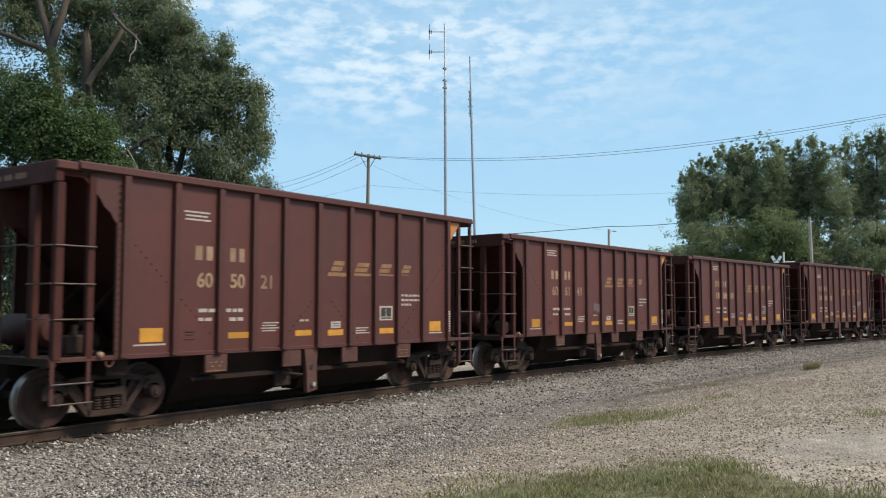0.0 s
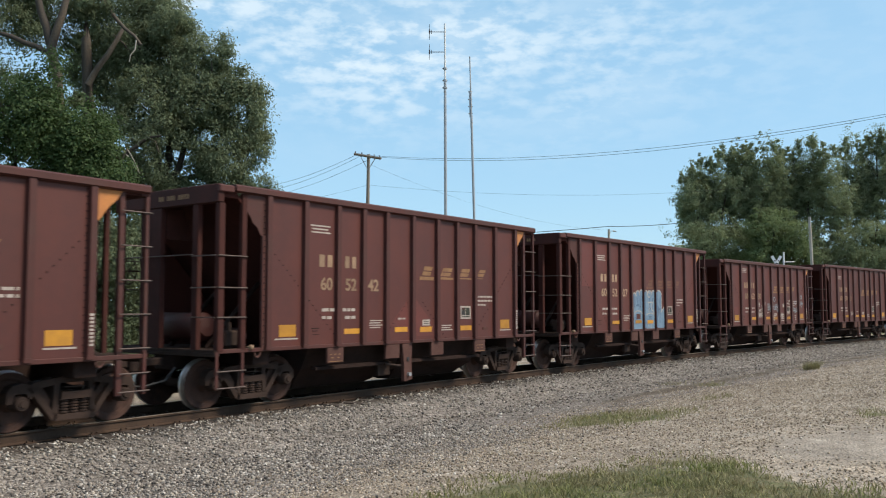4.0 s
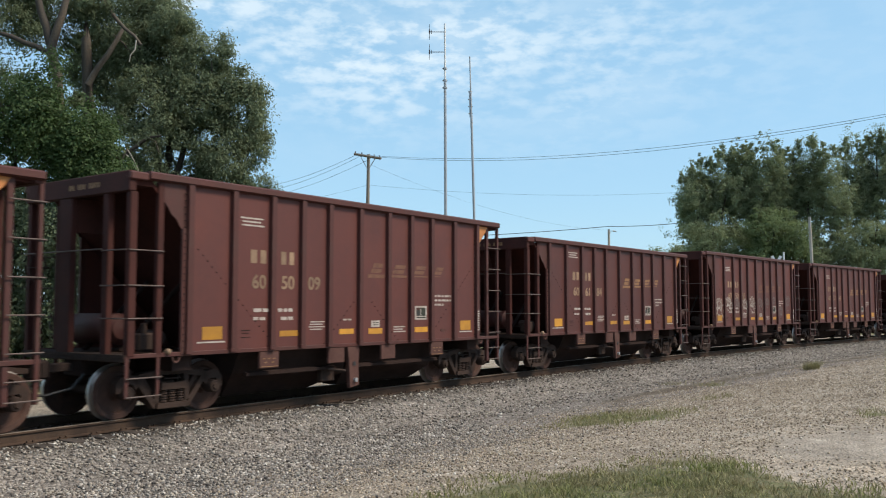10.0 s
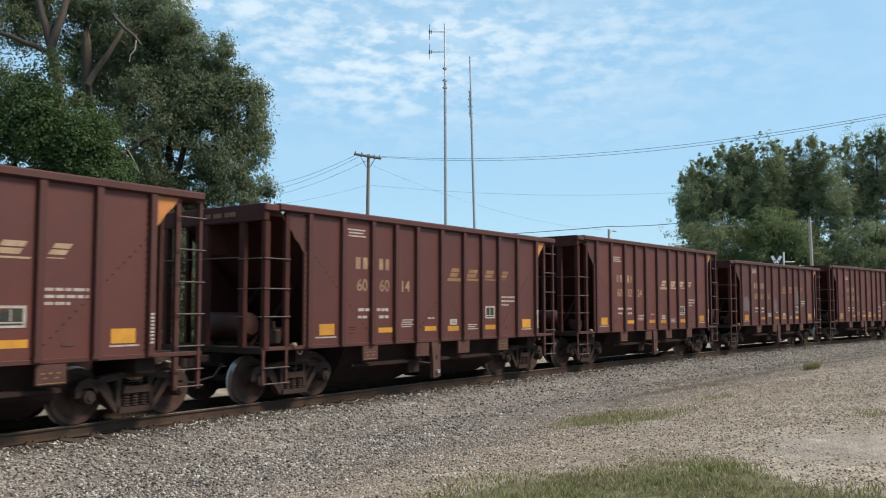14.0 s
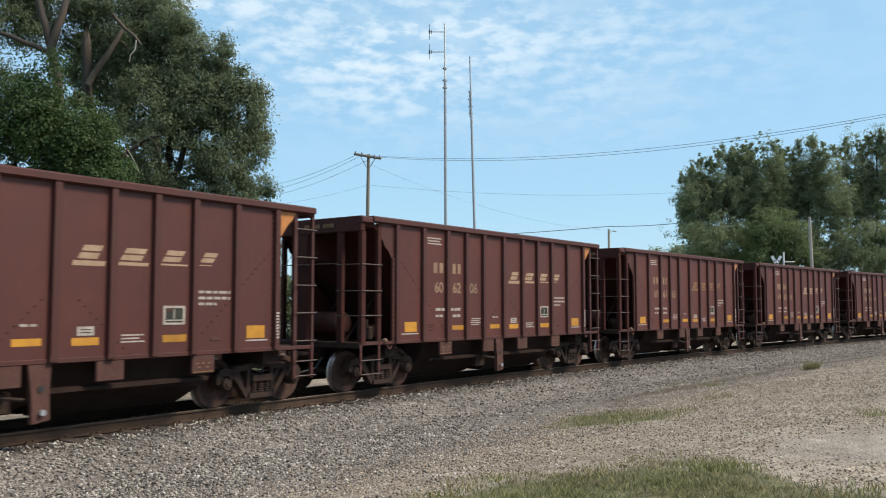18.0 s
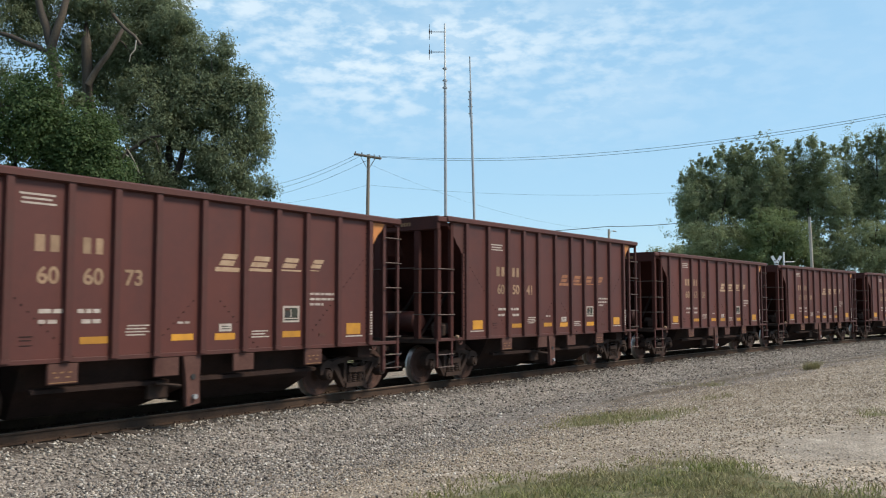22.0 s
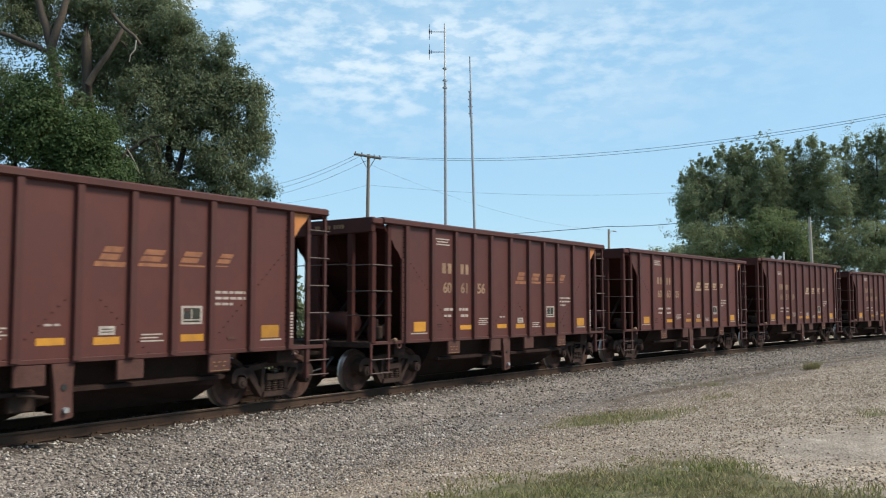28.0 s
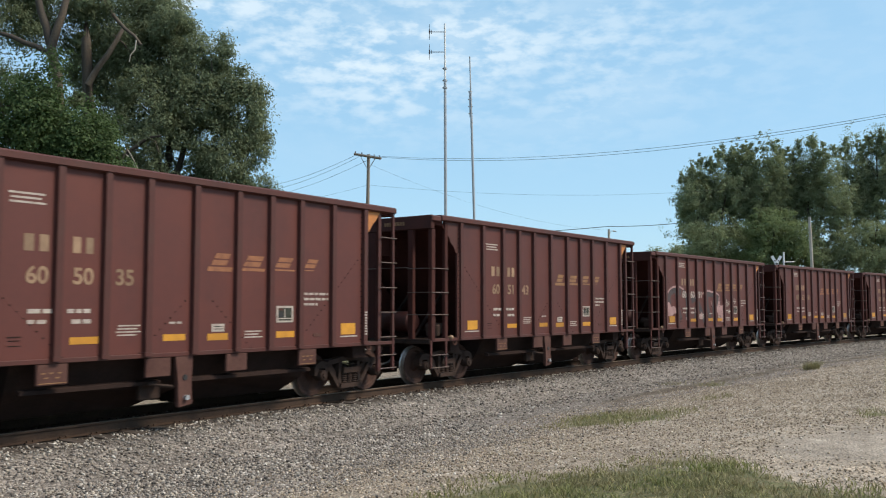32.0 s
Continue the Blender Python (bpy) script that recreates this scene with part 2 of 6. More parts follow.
def lathe(bm, prof, axis_y0=0.0, seg=28, centre=(0, 0, 0)):
    """Profile of (radius, y) turned about the y axis."""
    rings = []
    for r, y in prof:
        rings.append([bm.verts.new((centre[0] + r * math.cos(2 * math.pi * i / seg), centre[1] + y, centre[2] + r * math.sin(2 * math.pi * i / seg))) for i in range(seg)])
    for a, b in zip(rings, rings[1:]):
        for i in range(seg):
            bm.faces.new((a[i], b[i], b[(i + 1) % seg], a[(i + 1) % seg]))
    return rings


def mesh_of(name, bm, mats, smooth=None):
    bmesh.ops.recalc_face_normals(bm, faces=bm.faces[:])
    me = bpy.data.meshes.new(name)
    bm.to_mesh(me)
    bm.free()
    for m in (mats if isinstance(mats, (list, tuple)) else [mats]):
        me.materials.append(m)
    if smooth is not None:
        me.shade_smooth()
        me.set_sharp_from_angle(angle=radians(smooth))
    return me


def part(name, bm, mats, parent, label="", smooth=None):
    """Links a bmesh as one mesh object under a thing or a part."""
    ob = new(name, bm if isinstance(bm, bpy.types.Mesh) else mesh_of(name, bm, mats, smooth))
    if parent is not None:
        ob.parent = parent
    return tagged(ob, label=label)


# ======== the line of the track ========
PHI, CURVE, OFF = 0.57055, 0.00367, 13.4285
S_A, S_B = -40.0, 140.0            # the curve lies between these; straight beyond


def track(s, o=0.0):
    """Plan place and heading at s metres along the centre line, o metres to the right of it (towards the camera)."""
    sc = min(max(s, S_A), S_B)
    th = CURVE * sc
    a, l = math.sin(th) / CURVE, (1 - math.cos(th)) / CURVE
    a, l = a + (s - sc) * math.cos(th), l + (s - sc) * math.sin(th)
    a, l = a - o * math.sin(th), l + o * math.cos(th)
    d = OFF - l
    return a * math.sin(PHI) - d * math.cos(PHI), a * math.cos(PHI) + d * math.sin(PHI), math.pi / 2 - PHI - th


def lateral(P):
    """Signed distance to the right of the centre line, for an array of plan points."""
    P = np.asarray(P, float)
    a = P[:, 0] * math.sin(PHI) + P[:, 1] * math.cos(PHI)
    l = OFF + P[:, 0] * math.cos(PHI) - P[:, 1] * math.sin(PHI)
    R = 1 / CURVE
    out = R - np.hypot(a, R - l)
    turn = np.arctan2(a, R - l)
    for s, beyond in ((S_A, turn < CURVE * S_A), (S_B, turn > CURVE * S_B)):
        th = CURVE * s
        pa, pl = math.sin(th) * R, (1 - math.cos(th)) * R
        out = np.where(beyond, -(a - pa) * math.sin(th) + (l - pl) * math.cos(th), out)
    return out


LAT = np.array([-400, -60, -6.0, -2.9, -1.55, -0.9, 0.9, 1.55, 2.7, 5.5, 8.0, 11.0, 14.0, 60, 400.0])
HGT = np.array([-0.6, -0.6, -0.6, -0.62, -0.20, -0.19, -0.19, -0.20, -0.52, -0.42, -0.05, 0.22, 0.25, 0.25, 0.25])


def ground_height(P):
    P = np.asarray(P, float)
    z = np.interp(lateral(P), LAT, HGT)
    return z + 0.02 * np.sin(P[:, 0] * 0.9) * np.cos(P[:, 1] * 0.7)


def gz(x, y):
    return float(ground_height([(x, y)])[0])

# ======== ground ========


def spaced(a, b, fine_a, fine_b, step, grow):
    """Coordinates from a to b, even between fine_a and fine_b and ever wider outside."""
    v = list(np.arange(fine_a, fine_b, step))
    x, d = fine_b, step
    while x < b:
        v.append(x); d *= grow; x += d
    v.append(b)
    x, d = fine_a, step
    while x > a:
        d *= grow; x -= d
        v.insert(0, max(x, a))
    return np.array(v)


def ground_material():
    m = bpy.data.materials.new("trackside_ground")
    m.use_nodes = True
    nt = m.node_tree
    N, Lk = nt.nodes.new, nt.links.new
    b = nt.nodes["Principled BSDF"]
    b.inputs["Roughness"].default_value = 0.95
    b.inputs["Specular IOR Level"].default_value = 0.2
    co = N("ShaderNodeTexCoord")

    def noise_at(scale, detail=5.0, rough=0.6):
        t = N("ShaderNodeTexNoise")
        t.inputs["Scale"].default_value, t.inputs["Detail"].default_value, t.inputs["Roughness"].default_value = scale, detail, rough
        Lk(co.outputs["Object"], t.inputs["Vector"])
        return t.outputs["Fac"]

    def ranged(v, lo, hi, a=0.0, c=1.0):
        r = N("ShaderNodeMapRange")
        r.inputs["From Min"].default_value, r.inputs["From Max"].default_value = lo, hi
        r.inputs["To Min"].default_value, r.inputs["To Max"].default_value = a, c
        Lk(v, r.inputs["Value"])
        return r.outputs[0]

    def mixed(f, a, c):
        x = N("ShaderNodeMix"); x.data_type = "RGBA"
        Lk(f, x.inputs["Factor"])
        for sock, val in ((x.inputs["A"], a), (x.inputs["B"], c)):
            if isinstance(val, tuple):
                sock.default_value = (*val, 1)
            else:
                Lk(val, sock)
        return x.outputs["Result"]

    vor = N("ShaderNodeTexVoronoi"); vor.inputs["Scale"].default_value = 26.0
    Lk(co.outputs["Object"], vor.inputs["Vector"])
    sep = N("ShaderNodeSeparateColor"); Lk(vor.outputs["Color"], sep.inputs[0])
    stone = mixed(ranged(sep.outputs[0], 0.0, 1.0), (0.065, 0.058, 0.052), (0.33, 0.300, 0.265))
    vor2 = N("ShaderNodeTexVoronoi"); vor2.inputs["Scale"].default_value = 48.0
    Lk(co.outputs["Object"], vor2.inputs["Vector"])
    sep2 = N("ShaderNodeSeparateColor"); Lk(vor2.outputs["Color"], sep2.inputs[0])
    pale = mixed(ranged(sep2.outputs[0], 0.0, 1.0), (0.14, 0.114, 0.086), (0.45, 0.388, 0.305))
    pale = mixed(ranged(noise_at(0.9), 0.50, 0.66), pale, (0.37, 0.325, 0.265))
    zone = N("ShaderNodeVertexColor"); zone.layer_name = "zone"
    zs = N("ShaderNodeSeparateColor"); Lk(zone.outputs["Color"], zs.inputs[0])
    jit = N("ShaderNodeMath"); jit.operation = "ADD"
    Lk(zs.outputs[0], jit.inputs[0]); Lk(ranged(noise_at(0.55, 6.0), 0.2, 0.8, -0.45, 0.45), jit.inputs[1])
    col = mixed(ranged(jit.outputs[0], 0.35, 0.65), stone, pale)
    jg = N("ShaderNodeMath"); jg.operation = "ADD"
    Lk(zs.outputs[1], jg.inputs[0]); Lk(ranged(noise_at(1.3, 6.0), 0.2, 0.8, -0.4, 0.4), jg.inputs[1])
    sand = mixed(ranged(noise_at(5.0), 0.35, 0.65), (0.262, 0.227, 0.183), (0.340, 0.302, 0.250))
    js = N("ShaderNodeMath"); js.operation = "ADD"
    Lk(zone.outputs["Alpha"], js.inputs[0]); Lk(ranged(noise_at(1.6, 6.0), 0.2, 0.8, -0.5, 0.5), js.inputs[1])
    col = mixed(ranged(js.outputs[0], 0.4, 0.75), col, sand)
    turf = mixed(ranged(noise_at(7.0), 0.35, 0.65), (0.098, 0.112, 0.044), (0.182, 0.165, 0.098))
    col = mixed(ranged(jg.outputs[0], 0.4, 0.7), col, turf)
    # damp and dusty patches, and a darker earthy line along the foot of the ballast
    hsv = N("ShaderNodeHueSaturation")
    mv = N("ShaderNodeMath"); mv.operation = "MULTIPLY"
    Lk(ranged(noise_at(0.35, 6.0, 0.65), 0.3, 0.7, 0.76, 1.20), mv.inputs[0]); Lk(ranged(noise_at(2.4, 8.0, 0.75), 0.3, 0.7, 0.62, 1.36), mv.inputs[1])
    Lk(mv.outputs[0], hsv.inputs["Value"]); Lk(col, hsv.inputs["Color"])
    je = N("ShaderNodeMath"); je.operation = "ADD"
    Lk(zs.outputs[2], je.inputs[0]); Lk(ranged(noise_at(1.1, 6.0), 0.2, 0.8, -0.5, 0.5), je.inputs[1])
    col = mixed(ranged(je.outputs[0], 0.45, 0.85), hsv.outputs[0], (0.115, 0.095, 0.072))
    # shade under and behind the train, put into the ground colour
    dim = N("ShaderNodeAttribute"); dim.attribute_name = "under_shade"
    col = mixed(dim.outputs["Fac"], col, (0.050, 0.041, 0.035))
    Lk(col, b.inputs["Base Color"])
    bp = N("ShaderNodeBump"); bp.inputs["Strength"].default_value, bp.inputs["Distance"].default_value = 0.85, 0.03
    Lk(vor.outputs["Distance"], bp.inputs["Height"]); Lk(bp.outputs[0], b.inputs["Normal"])
    bp.invert = True
    return m


def grass_amount(x, y, lat):
    """How grassy the ground is at plan points; 0 to 1."""
    wob = 0.5 * np.sin(x * 2.3 + 0.6) + 0.35 * np.sin(y * 2.7 + x * 1.8)
    edge = np.interp(x, [-2.0, -0.54, 0.41, 1.4, 2.1, 2.8, 3.2, 3.4, 4.3, 9.0], [7.6, 8.87, 9.57, 9.94, 10.28, 10.30, 9.9, 8.6, 8.4, 8.2])
    near = np.clip((edge + 0.15 + 0.34 * wob - y) / 1.6, 0, 1) * np.where(x > 3.0, 0.85, 1.0)
    strip = np.zeros_like(x)
    for cx, cy, rx, ry, k in ((3.0, 16.6, 0.75, 1.7, 0.9), (3.9, 15.6, 0.6, 1.6, 0.7), (13.3, 31.1, 0.22, 0.32, 1.0), (6.8, 13.4, 0.35, 0.5, 0.8), (8.0, 25.6, 0.4, 0.7, 0.45),
                              (6.0, 19.2, 0.35, 0.6, 0.5), (7.2, 26.4, 0.4, 0.6, 0.35)):
        u, v = x - cx, y - cy
        u, v = u * 0.85 - v * 0.53, u * 0.53 + v * 0.85
        strip = np.maximum(strip, k * np.clip(1.35 - np.hypot(u / rx, v / ry) + 0.25 * wob, 0, 1))
    far = np.clip((-lat - 7.0) / 4.0, 0, 1) + np.clip((y - 75) / 20, 0, 1) * (lat > 8)
    return np.clip(near + strip + far, 0, 1)


def sandy(x, y):
    """Bare trodden sand between the gravel and the turf; 0 to 1."""
    u, v = x - 5.2, y - 10.6
    u, v = u * 0.80 + v * 0.60, -u * 0.60 + v * 0.80
    return np.clip(1.5 - np.hypot(u / 1.8, v / 0.95), 0, 1)


def build_ground():
    xs, ys = spaced(-2600, 2600, -14, 34, 0.45, 1.16), spaced(-2600, 3200, 4, 56, 0.45, 1.16)
    X, Y = np.meshgrid(xs, ys)
    P = np.column_stack([X.ravel(), Y.ravel()])
    Z = ground_height(P)
    nx, ny = len(xs), len(ys)
    i = np.arange((nx - 1) * (ny - 1))
    a = (i // (nx - 1)) * nx + i % (nx - 1)
    faces = np.column_stack([a, a + 1, a + nx + 1, a + nx])
    me = bpy.data.meshes.new("ground")
    me.from_pydata(np.column_stack([P, Z]).tolist(), [], faces.tolist())
    lat = lateral(P)
    layer = me.color_attributes.new("zone", "FLOAT_COLOR", "POINT")
    col = np.zeros((len(P), 4), dtype=np.float32)
    col[:, 0] = np.clip((lat - 5.2) / 2.0, 0, 1) + np.clip((-lat - 3.2) / 1.5, 0, 1)
    col[:, 1] = grass_amount(P[:, 0], P[:, 1], lat)
    along = P[:, 0] * math.sin(PHI) + P[:, 1] * math.cos(PHI)
    col[:, 2] = np.exp(-((lat - 4.65) / 0.45) ** 2) * np.clip((along - 14) / 8, 0, 1)
    col[:, 3] = sandy(P[:, 0], P[:, 1])
    layer.data.foreach_set("color", col.ravel())
    # where the train's shade darkens the ground colour, wider on the far side
    under_shade = me.attributes.new("under_shade", "FLOAT", "POINT")
    under_shade.data.foreach_set("value", np.clip((np.where(lat < 0, 2.6, 1.75) - np.abs(lat)) / 0.6, 0, 1).astype(np.float32))
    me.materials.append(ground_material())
    me.shade_smooth()
    ob = new("ground", me)
    return tagged(ob, "grey ballast, pale gravel and dry turf beside the railway", "ground", kind="structure")


build_ground()


def scatter(name, base_v, base_f, pos, scale, seed, mat, parent=None, squash=0.75, label="", category=""):
    """Many small solid pieces as one mesh: a base shape turned at random to each place."""
    rng = np.random.default_rng(seed)
    n = len(pos)
    q = rng.normal(size=(n, 4)); q /= np.linalg.norm(q, axis=1)[:, None]
    w, x, y, z = q.T
    R = np.stack([1 - 2 * (y * y + z * z), 2 * (x * y - z * w), 2 * (x * z + y * w),
                  2 * (x * y + z * w), 1 - 2 * (x * x + z * z), 2 * (y * z - x * w),
                  2 * (x * z - y * w), 2 * (y * z + x * w), 1 - 2 * (x * x + y * y)], 1).reshape(n, 3, 3)
    kinds = rng.integers(0, len(base_v), n)
    V = np.array(base_v)[kinds] * scale[:, None, None]
    V = np.einsum("nij,nkj->nki", R, V)
    V[:, :, 2] *= squash
    V += pos[:, None, :]
    nv = V.shape[1]
    F = (np.array(base_f)[None] + (np.arange(n) * nv)[:, None, None]).reshape(-1, 3)
    me = bpy.data.meshes.new(name)
    me.vertices.add(n * nv)
    me.vertices.foreach_set("co", V.reshape(-1))
    me.loops.add(len(F) * 3)
    me.loops.foreach_set("vertex_index", F.reshape(-1).astype(np.int32))
    me.polygons.add(len(F))
    me.polygons.foreach_set("loop_start", np.arange(0, len(F) * 3, 3, dtype=np.int32))
    me.polygons.foreach_set("loop_total", np.full(len(F), 3, dtype=np.int32))
    me.update(calc_edges=True)
    me.materials.append(mat)
    ob = new(name, me)
    if parent is not None:
        ob.parent = parent
    return tagged(ob, label, category, kind="stuff")


def stone_shapes(k=6):
    shapes, faces = [], None
    rng = np.random.default_rng(5)
    for _ in range(k):
        bm = bmesh.new()
        bmesh.ops.create_icosphere(bm, subdivisions=1, radius=0.5)
        vs = np.array([v.co[:] for v in bm.verts])
        faces = [[v.index for v in f.verts] for f in bm.faces]
        bm.free()
        vs *= rng.uniform(0.62, 1.2, (len(vs), 1))
        vs *= rng.uniform(0.75, 1.15, (1, 3))
        shapes.append(vs)
    return shapes, faces


def place_on_track(s, o):
    """Plan points for arrays of s and offset."""
    th = CURVE * np.clip(s, S_A, S_B)
    sc = np.clip(s, S_A, S_B)
    a, l = np.sin(th) / CURVE, (1 - np.cos(th)) / CURVE
    a, l = a + (s - sc) * np.cos(th), l + (s - sc) * np.sin(th)
    a, l = a - o * np.sin(th), l + o * np.cos(th)
    d = OFF - l
    return np.column_stack([a * math.sin(PHI) - d * math.cos(PHI), a * math.cos(PHI) + d * math.sin(PHI)])


def build_stones():
    shapes, faces = stone_shapes()
    rng = np.random.default_rng(11)
    octa_v = np.array([(0.5, 0, 0), (-0.5, 0, 0), (0, 0.5, 0), (0, -0.5, 0), (0, 0, 0.5), (0, 0, -0.5)])
    octa_f = [(0, 2, 4), (2, 1, 4), (1, 3, 4), (3, 0, 4), (2, 0, 5), (1, 2, 5), (3, 1, 5), (0, 3, 5)]
    octas = [octa_v * rng.uniform(0.6, 1.2, (6, 1)) for _ in range(6)]
    # thick on the near shoulder, thinning out towards the beaten ground
    for name, n, s0, s1, o0, o1, lo, hi, tail, fine, mat, label in (
            ("ballast", 24000, -3.0, 15.0, 0.93, 5.0, 0.032, 0.075, 1.6, False, BALLAST, "crushed grey stone ballast on the track shoulder"),
            ("ballast", 26000, -3.0, 15.0, 3.6, 6.6, 0.02, 0.05, 1.5, True, BALLAST, "crushed grey stone ballast on the track shoulder"),
            ("ballast", 20000, 15.0, 80.0, 0.86, 3.8, 0.045, 0.09, 1.2, False, BALLAST, "crushed grey stone ballast on the track shoulder"),
            ("ballast", 3500, -8.0, 46.0, -0.66, 0.66, 0.04, 0.08, 0.0, False, SHADEBALLAST, "dark ballast between the rails, with the train's shade in its colour"),
            ("ballast", 3500, -3.0, 46.0, -3.8, -2.3, 0.05, 0.09, 0.0, False, BALLAST, "crushed grey stone ballast beyond the rails"),
            ("gravel", 62000, 1.0, 26.0, 4.6, 12.5, 0.016, 0.055, 0.8, True, PEBBLE, "loose pale gravel on the beaten ground"),
            ("gravel", 26000, 24.0, 75.0, 3.6, 13.0, 0.03, 0.07, 0.8, True, PEBBLE, "loose pale gravel on the beaten ground")):
        s = rng.uniform(s0, s1, n)
        o = rng.uniform(o0, o1, n) + tail * np.abs(rng.normal(size=n)) * 0.7 * (rng.uniform(0, 1, n) < 0.4)
        keep = (np.abs(np.abs(o) - 0.75) > 0.1)
        s, o = s[keep], o[keep]
        p = place_on_track(s, o)
        lat = lateral(p)
        bare = np.maximum(1.5 * grass_amount(p[:, 0], p[:, 1], lat), 0.98 * sandy(p[:, 0], p[:, 1]))
        bare = np.maximum(bare, 0.85 * np.exp(-((lat - 4.65) / 0.35) ** 2) * np.clip((s - 15) / 8, 0, 1))
        keep = rng.uniform(0, 1, len(s)) > bare
        s, o, p = s[keep], o[keep], p[keep]
        sz = rng.uniform(lo, hi, len(s)) * rng.uniform(0.6, 1.0, len(s))
        z = ground_height(p) + sz * rng.uniform(*((0.0, 0.26) if mat is PEBBLE else (0.05, 0.32)), len(s))
        scatter(name, octas if fine else shapes, octa_f if fine else faces, np.column_stack([p, z]), sz, n, mat, label=label, category="gravel")


build_stones()

# ======== track: rails, sleepers ========


def build_track():
    line = tagged(new("railway_track"), "single curved track of rusty steel rails on timber sleepers", "railway track", kind="structure")
    prof = [(-0.075, -0.185), (0.075, -0.185), (0.075, -0.172), (0.012, -0.155), (0.010, -0.045), (0.036, -0.036), (0.037, -0.008), (0.028, 0.0),
            (-0.028, 0.0), (-0.037, -0.008), (-0.036, -0.036), (-0.010, -0.045), (-0.012, -0.155), (-0.075, -0.172)]
    ss = np.concatenate([np.arange(-400, -42, 20.0), np.arange(-42, 142, 2.0), np.arange(142, 500, 20.0)])
    for side in (0.755, -0.755):
        verts, faces, mats = [], [], []
        for s in ss:
            for po, pz in prof:
                x, y, _ = track(s, side + po)
                verts.append((x, y, pz))
        n = len(prof)
        for k in range(len(ss) - 1):
            for i in range(n):
                j = (i + 1) % n
                faces.append((k * n + i, k * n + j, (k + 1) * n + j, (k + 1) * n + i))
                mats.append(1 if i in (6, 7, 8) else 0)
        me = bpy.data.meshes.new("rail")
        me.from_pydata(verts, [], faces)
        me.materials.append(RAILSIDE), me.materials.append(RAILTOP)
        me.polygons.foreach_set("material_index", mats)
        part("rail", me, None, line, "rusty steel rail with a worn head")
    # sleepers: those in view are parts, the rest one mesh
    bm = bmesh.new()
    box(bm, -0.115, 0.115, -1.3, 1.3, -0.36, -0.186, 0.012)
    sleeper = mesh_of("sleeper", bm, TIE)
    bm = bmesh.new()
    box(bm, -0.09, 0.09, -0.13, 0.13, -0.186, -0.17)
    for sx in (-0.05, 0.05):
        for sy in (-0.095, 0.095):
            box(bm, sx - 0.012, sx + 0.012, sy - 0.018, sy + 0.018, -0.17, -0.145)
    plate = mesh_of("tie_plate", bm, RAILSIDE)
    rng = random.Random(3)
    for i in range(150):
        s = -6.0 + i * 0.55
        x, y, h = track(s)
        ob = part("sleeper", sleeper, None, line)
        ob.matrix_local = pose(x, y, rng.uniform(-0.008, 0.004), 0, 0, math.degrees(h) + rng.uniform(-0.8, 0.8))
        if s < 40:
            for o in (0.755, -0.755):
                x, y, h = track(s, o)
                pl = part("tie_plate", plate, None, line)
                pl.matrix_local = pose(x, y, 0, 0, 0, math.degrees(h))
    verts, faces = [], []
    base = [(a, b, c) for a in (-0.115, 0.115) for b in (-1.3, 1.3) for c in (-0.36, -0.19)]
    for s in [*np.arange(-390, -6.2, 0.55), *np.arange(76.6, 480, 0.55)]:
        x, y, h = track(s)
        k = len(verts)
        verts += [(x + a * math.cos(h) - b * math.sin(h), y + a * math.sin(h) + b * math.cos(h), c) for a, b, c in base]
        faces += [tuple(k + i for i in f) for f in ((0, 1, 3, 2), (4, 6, 7, 5), (0, 4, 5, 1), (2, 3, 7, 6), (1, 5, 7, 3))]
    me = bpy.data.meshes.new("sleepers")
    me.from_pydata(verts, [], faces)
    me.materials.append(TIE)
    tagged(part("sleepers", me, None, line), kind="stuff")


build_track()

# ======== ore wagon ========
HALF = 1.553                      # half width over the side sheets
RIBS = [-4.58, -3.60, -2.65, -1.85, -1.07, -0.12, 0.84, 1.66, 2.46, 3.41, 4.42]
REAR, FRONT = -4.64, 4.48         # ends of the side sheets
AXLES = [-5.4065, -3.6285, 3.6285, 5.4065]
WAGON_PITCH = 12.7865
TALL, LOW, SILL = 4.15, 3.91, 1.09


def wheel_mesh():
    bm = bmesh.new()
    prof = [(0.0, -0.86), (0.10, -0.86), (0.115, -0.80), (0.15, -0.755), (0.33, -0.745), (0.365, -0.79), (0.44, -0.80), (0.455, -0.79),
            (0.458, -0.70), (0.468, -0.682), (0.486, -0.672), (0.480, -0.655), (0.40, -0.655), (0.36, -0.69), (0.16, -0.70), (0.10, -0.64), (0.0, -0.64)]
    rings = lathe(bm, prof, seg=36)
    for f in bm.faces:
        r = [math.hypot(v.co.x, v.co.z) for v in f.verts]
        if min(r) > 0.45 and max(r) < 0.49 and f.calc_center_median().y > -0.795:
            f.material_index = 1
    return mesh_of("wheel", bm, [WHEELRUST, TREAD], smooth=40)


